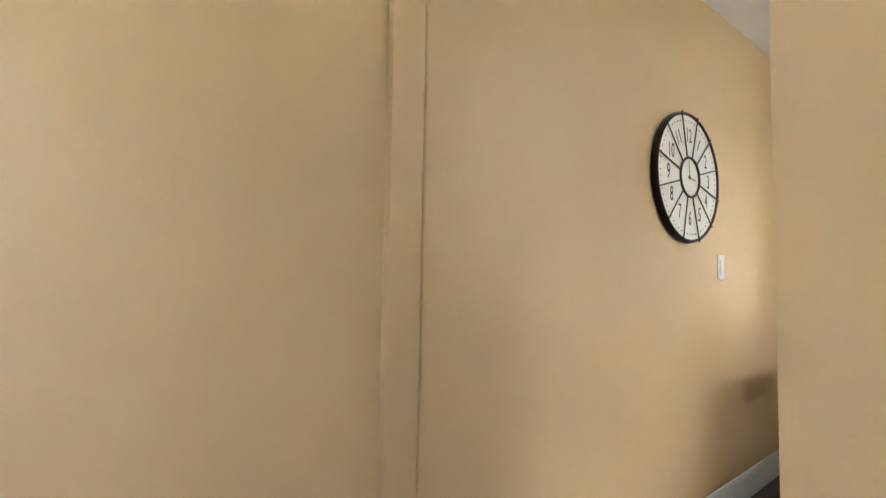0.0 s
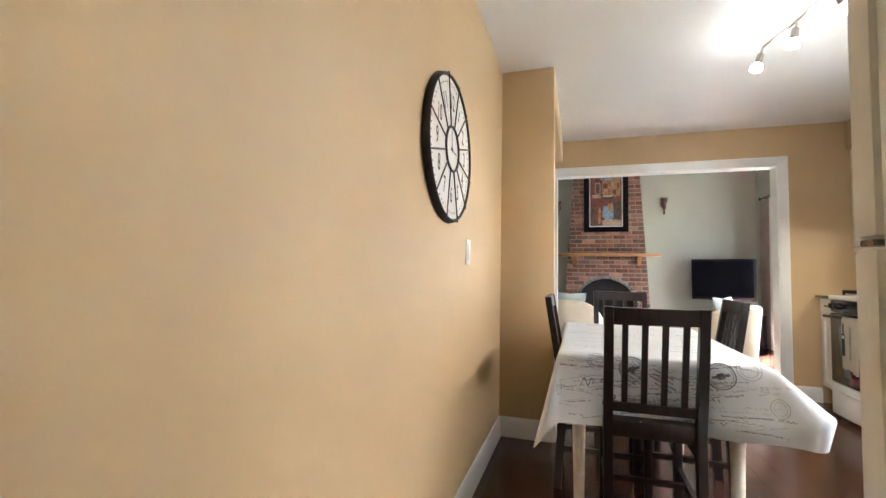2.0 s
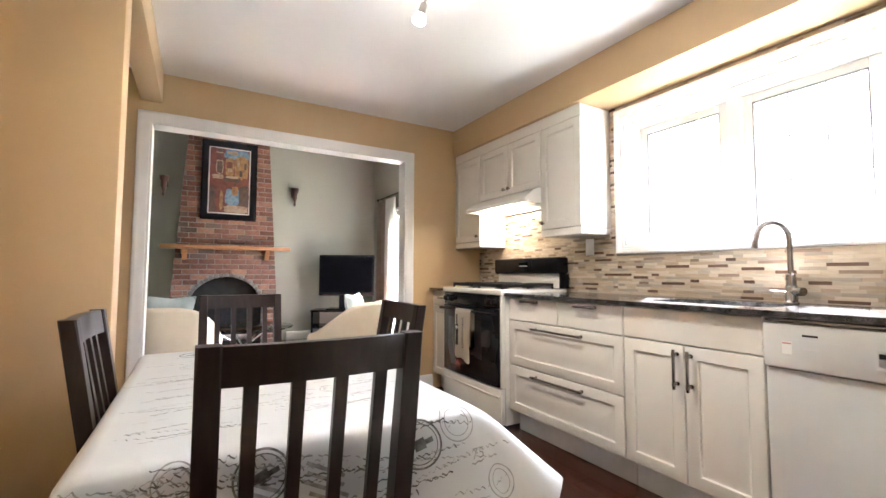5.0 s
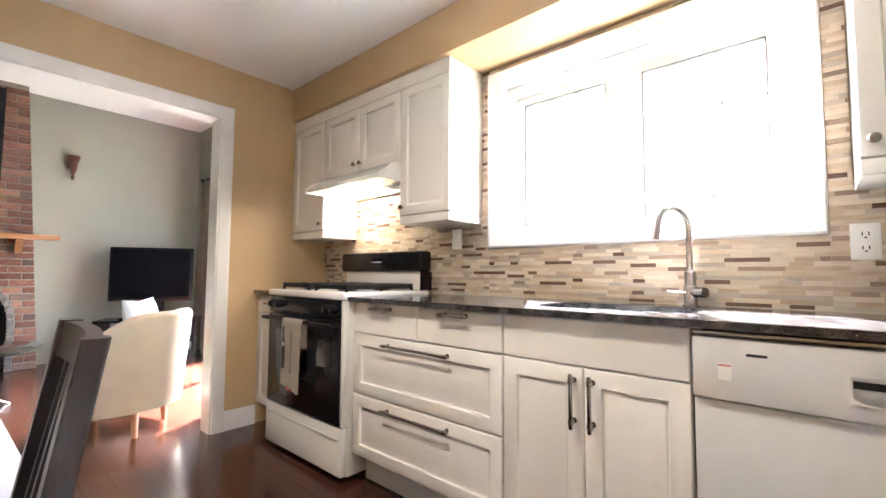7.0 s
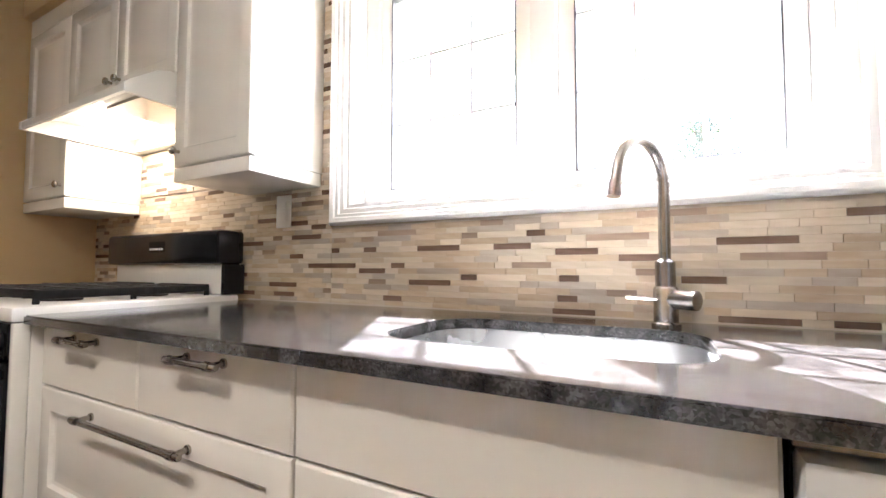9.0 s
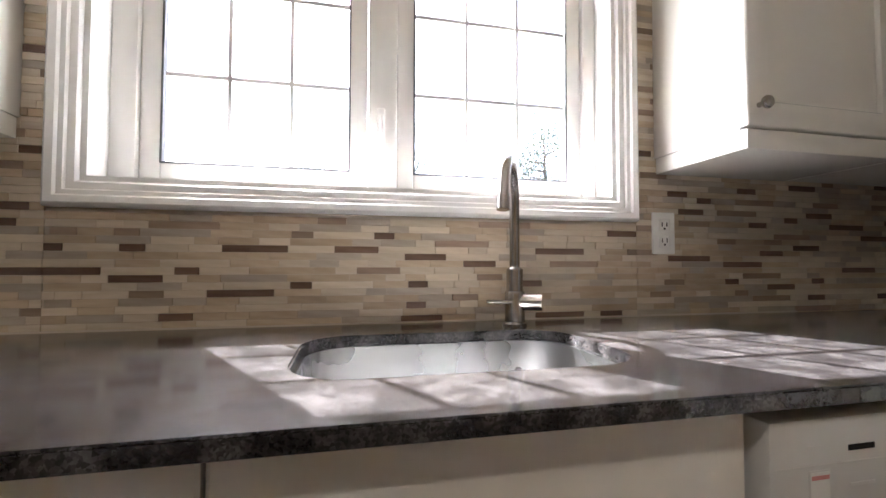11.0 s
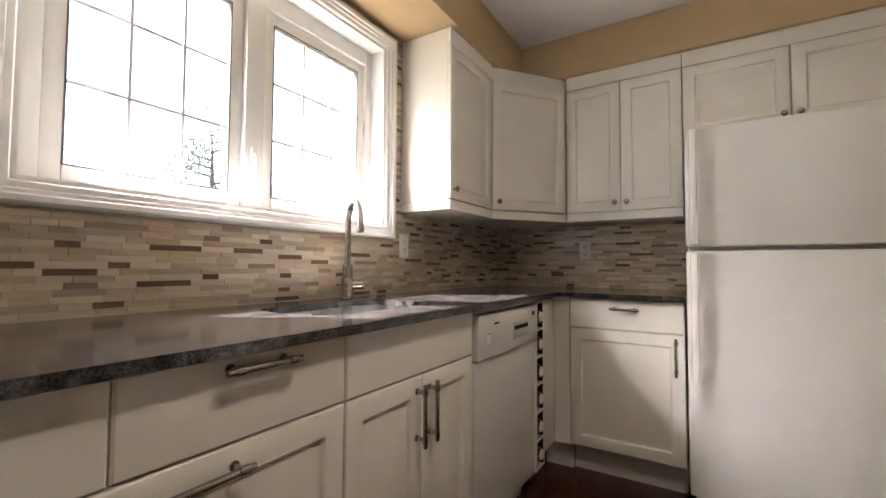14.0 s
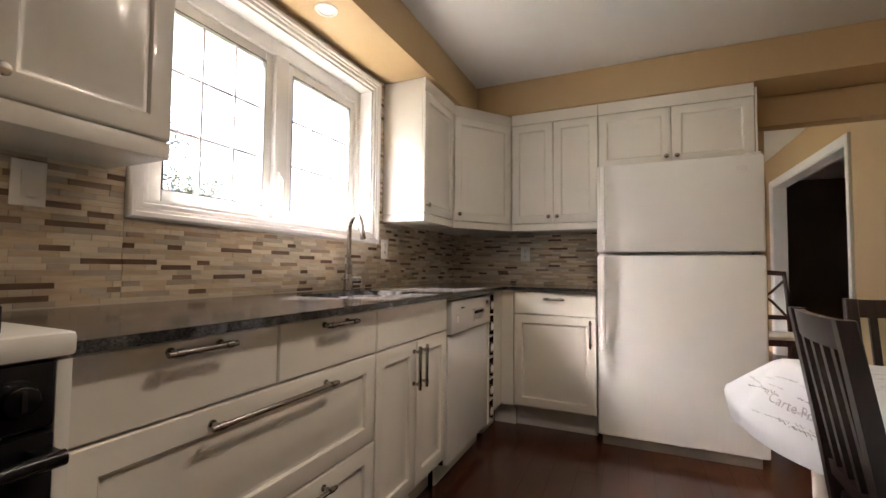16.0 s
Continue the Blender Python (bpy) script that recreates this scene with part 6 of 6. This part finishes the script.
def cross_back_chair():
    t = thing("cross_back_chair", pose(-1.42, 2.58, 0, 0, 0, 100), "reddish mahogany cross-back chair in the hall", "chair")
    w, sh = 0.42, 0.46
    part("seat", boxes((-w / 2, w / 2, -0.2, 0.2, sh - 0.03, sh), bevel=0.01), LEG_PAINT, t, "pale seat pad")
    part("seat_rail", boxes((-w / 2 + 0.01, w / 2 - 0.01, -0.19, 0.19, sh - 0.085, sh - 0.031)), RED_WOOD, t)
    for s in (-1, 1):
        part("leg", boxes((s * 0.19 - 0.018, s * 0.19 + 0.018, -0.19, -0.155, 0, sh - 0.086)), RED_WOOD, t)
        part("back_post", tube(bmesh.new(), [(s * 0.19, 0.21, 0), (s * 0.19, 0.19, sh), (s * 0.19, 0.215, 0.75), (s * 0.19, 0.275, 1.02)], 0.018, 8), RED_WOOD, t)
        pts = [(s * 0.175, 0.20, 0.60), (s * 0.06, 0.22, 0.74), (-s * 0.06, 0.235, 0.82), (-s * 0.175, 0.25, 0.93)]
        part("cross_slat", tube(bmesh.new(), pts, 0.012, 8), RED_WOOD, t)
    part("top_rail", tube(bmesh.new(), [(-0.2, 0.27, 1.0), (0, 0.29, 1.015), (0.2, 0.27, 1.0)], [0.022, 0.026, 0.022], 10), RED_WOOD, t)
    part("lower_rail", boxes((-0.175, 0.175, 0.185, 0.205, 0.57, 0.61)), RED_WOOD, t)


cross_back_chair()
# invented window, out of view, framing the opening that lights the hall
added_hall_window = thing("window_2", pose(-2.3, HALL_Y0, 0.8), "white framed window added unseen to light the hall", "window", kind="structure")
part("window_frame", boxes((0, 0.06, -0.1, 0.01, 0, 1.3), (0.74, 0.8, -0.1, 0.01, 0, 1.3), (0.06, 0.74, -0.1, 0.01, 0, 0.06), (0.06, 0.74, -0.1, 0.01, 1.24, 1.3), bevel=0.003), TRIM, added_hall_window)
hp = part("pane", boxes((0.058, 0.742, -0.06, -0.054, 0.058, 1.242)), GLASS, added_hall_window)
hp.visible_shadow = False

# ---- outside ----
ground = structure("ground", boxes((-160, 160, -220, -0.44, -0.75, -0.45)), GRASS, "dry green lawn outside the windows", "ground")


def tree(m, height, seed, label, crown_w=1.6):
    r = random.Random(seed)
    t = thing("tree", m, label, "tree", "garden trees")
    bm = bmesh.new()
    top = height * 0.9
    tube(bm, [(0, 0, 0), (0.05, 0, top * 0.35), (0.0, 0.06, top * 0.7), (0.02, 0.02, top)], [0.13, 0.10, 0.06, 0.015], 8)
    ends = []
    for k in range(16):
        z = height * (0.28 + 0.62 * k / 16)
        a = r.uniform(0, 6.28)
        ln = crown_w * (1.05 - z / height) * r.uniform(0.7, 1.2) + 0.2
        e = Vector((ln * math.cos(a), ln * math.sin(a), z + ln * r.uniform(0.1, 0.5)))
        tube(bm, [(0, 0, z), (e.x * 0.5, e.y * 0.5, z + (e.z - z) * 0.3), tuple(e)], [0.035, 0.022, 0.008], 5)
        ends += [e, e * 0.75 + Vector((0, 0, z * 0.25)), e * 0.5 + Vector((0, 0, z * 0.5))]
    ends.append(Vector((0, 0, height)))
    part("trunk", bm, BARK, t)
    verts, faces = [], []
    for e in ends:
        for _ in range(170):
            c = e + Vector((r.gauss(0, 0.30), r.gauss(0, 0.30), r.gauss(0, 0.22)))
            q = Euler((r.uniform(0, 6.28), r.uniform(0, 6.28), r.uniform(0, 6.28))).to_matrix()
            s = r.uniform(0.022, 0.050)
            i = len(verts)
            verts += [tuple(c + q @ Vector(p)) for p in ((-s, 0, 0), (0, -s * 0.5, s * 0.15), (s, 0, 0), (0, s * 0.5, s * 0.15))]
            faces.append((i, i + 1, i + 2, i + 3))
    me = bpy.data.meshes.new("crown")
    me.from_pydata(verts, [], faces)
    me.materials.append(LEAF)
    o = new("crown", me)
    o.parent = t
    return t


tree(pose(0.95, -9.0, -0.46), 5.15, 1, "leafy garden tree outside the kitchen window", 1.3)
tree(pose(-2.95, -9.0, -0.46), 5.2, 2, "leafy garden tree beyond the lawn", 1.5)
tree(pose(3.3, -12.0, -0.46), 4.6, 3, "leafy garden tree beyond the lawn", 1.6)
tree(pose(-7.5, -13.0, -0.46), 5.2, 4, "leafy garden tree at the back of the garden", 1.9)


# ---- backsplash strips ----
def strip_mesh(length, mat, cache={}):
    key = (round(length, 3), mat.name)
    if key not in cache:
        cache[key] = mesh_of("tile", boxes((0, key[0], 0, 0.0042, 0, 0.0156), bevel=0.0), mat, 0)
    return cache[key]


ROW = 0.0165
LENGTHS = (0.048, 0.066, 0.084, 0.102, 0.138)


def backsplash(name, m, zones, label, near, seed):
    """Courses of thin strips over rectangles (x0, x1, z0, z1); strips whose middle is within near=(x0, x1, z0, z1) are single pieces."""
    t = thing(name, m, label, "backsplash", kind="structure")
    rnd = random.Random(seed)
    back = bmesh.new()
    for x0, x1, z0, z1 in zones:
        box(back, x0, x1, 0.001, 0.0068, z0, z1)
    part("grout_bed", back, GROUT, t, smooth=0)
    bulk = {mat.name: ([], []) for mat in TILES}
    count = 0
    for x0, x1, z0, z1 in zones:
        z = z0 + 0.001
        below = []
        while z + 0.0156 <= z1 + 0.0005:
            x = x0 - rnd.uniform(0, 0.1)
            darks, was_dark = [], False
            while x < x1:
                k = rnd.random()
                mat = TILES[0] if k < 0.34 else TILES[1] if k < 0.60 else TILES[2] if k < 0.76 else TILES[3] if k < 0.89 else TILES[4]
                ln = rnd.choice(LENGTHS)
                # a dark strip seldom touches another one
                if mat in TILES[3:] and (was_dark or any(p < x + ln + 0.01 and q > x - 0.01 for p, q in below)) and rnd.random() < 0.93:
                    mat = rnd.choice(TILES[:3])
                was_dark = mat in TILES[3:]
                if was_dark:
                    darks.append((x, x + ln))
                a, b = max(x, x0), min(x + ln, x1)
                proud = 0.0066 + rnd.choice((0.0, 0.0, 0.0008, 0.0012))
                if b - a > 0.008:
                    mid = (a + b) / 2
                    if near and near[0] < mid < near[1] and near[2] < z < near[3] and count < 300 and abs(b - a - ln) < 1e-6:
                        o = new("tile", strip_mesh(ln - 0.001, mat))
                        o.parent = t
                        o.location = (a, proud, z)
                        count += 1
                    else:
                        vs, fs = bulk[mat.name]
                        i, e = len(vs), b - 0.001
                        vs += [(p, q, r) for r in (z, z + 0.0156) for q in (proud, proud + 0.0042) for p in (a, e)]
                        fs += [(i, i + 2, i + 3, i + 1), (i + 4, i + 5, i + 7, i + 6), (i, i + 1, i + 5, i + 4), (i + 2, i + 6, i + 7, i + 3), (i, i + 4, i + 6, i + 2), (i + 1, i + 3, i + 7, i + 5)]
                x += ln
            below = darks
            z += ROW
    for mat in TILES:
        vs, fs = bulk[mat.name]
        if vs:
            me = bpy.data.meshes.new("tile_rest")
            me.from_pydata(vs, [], fs)
            me.materials.append(mat)
            o = new("tile_rest", me)
            o.parent = t
            tagged(o, kind="stuff")


backsplash("backsplash_south", pose(0, 0, 0), ((WEST + 0.012, 1.206, 0.906, 1.345), (1.206, 2.581, 0.906, 1.162), (2.581, EAST - 0.002, 0.906, 1.345), (2.999, 3.76, 1.345, 1.545),
                                            (2.581, 2.629, 1.345, SOFFIT_Z), (1.146, 1.206, 1.345, SOFFIT_Z), (1.206, 2.581, 2.126, SOFFIT_Z)),
           "mosaic backsplash of thin beige and brown stone and glass strips", (1.45, 2.45, 0.905, 1.168), 11)
backsplash("backsplash_west", pose(WEST, 1.21, 0, 0, 0, -90), ((0.0, 1.197, 0.906, 1.345),), "mosaic backsplash of thin strips beside the fridge", (0.1, 0.9, 1.0, 1.25), 12)


# ---- floor boards ----
def floor_boards():
    rnd = random.Random(21)
    cache = {}
    wid = 0.118
    y = -0.28
    row = 0
    while y < 4.5:
        x = -4.0 - rnd.uniform(0, 1.2)
        while x < 7.65:
            ln = rnd.choice((0.9, 1.2, 1.5, 1.8))
            if ln not in cache:
                cache[ln] = mesh_of("plank", boxes((0, ln - 0.0006, 0, wid - 0.0006, -0.0118, 0.0), bevel=0.0006), WOOD_FLOOR, 0)
            if x + ln > -5.0 and (y > 0.0 or x > 4.2):
                o = new("plank", cache[ln])
                o.parent = floor
                o.location = (x, y, rnd.uniform(-0.0004, 0.0))
            x += ln
        y += wid
        row += 1


floor_boards()
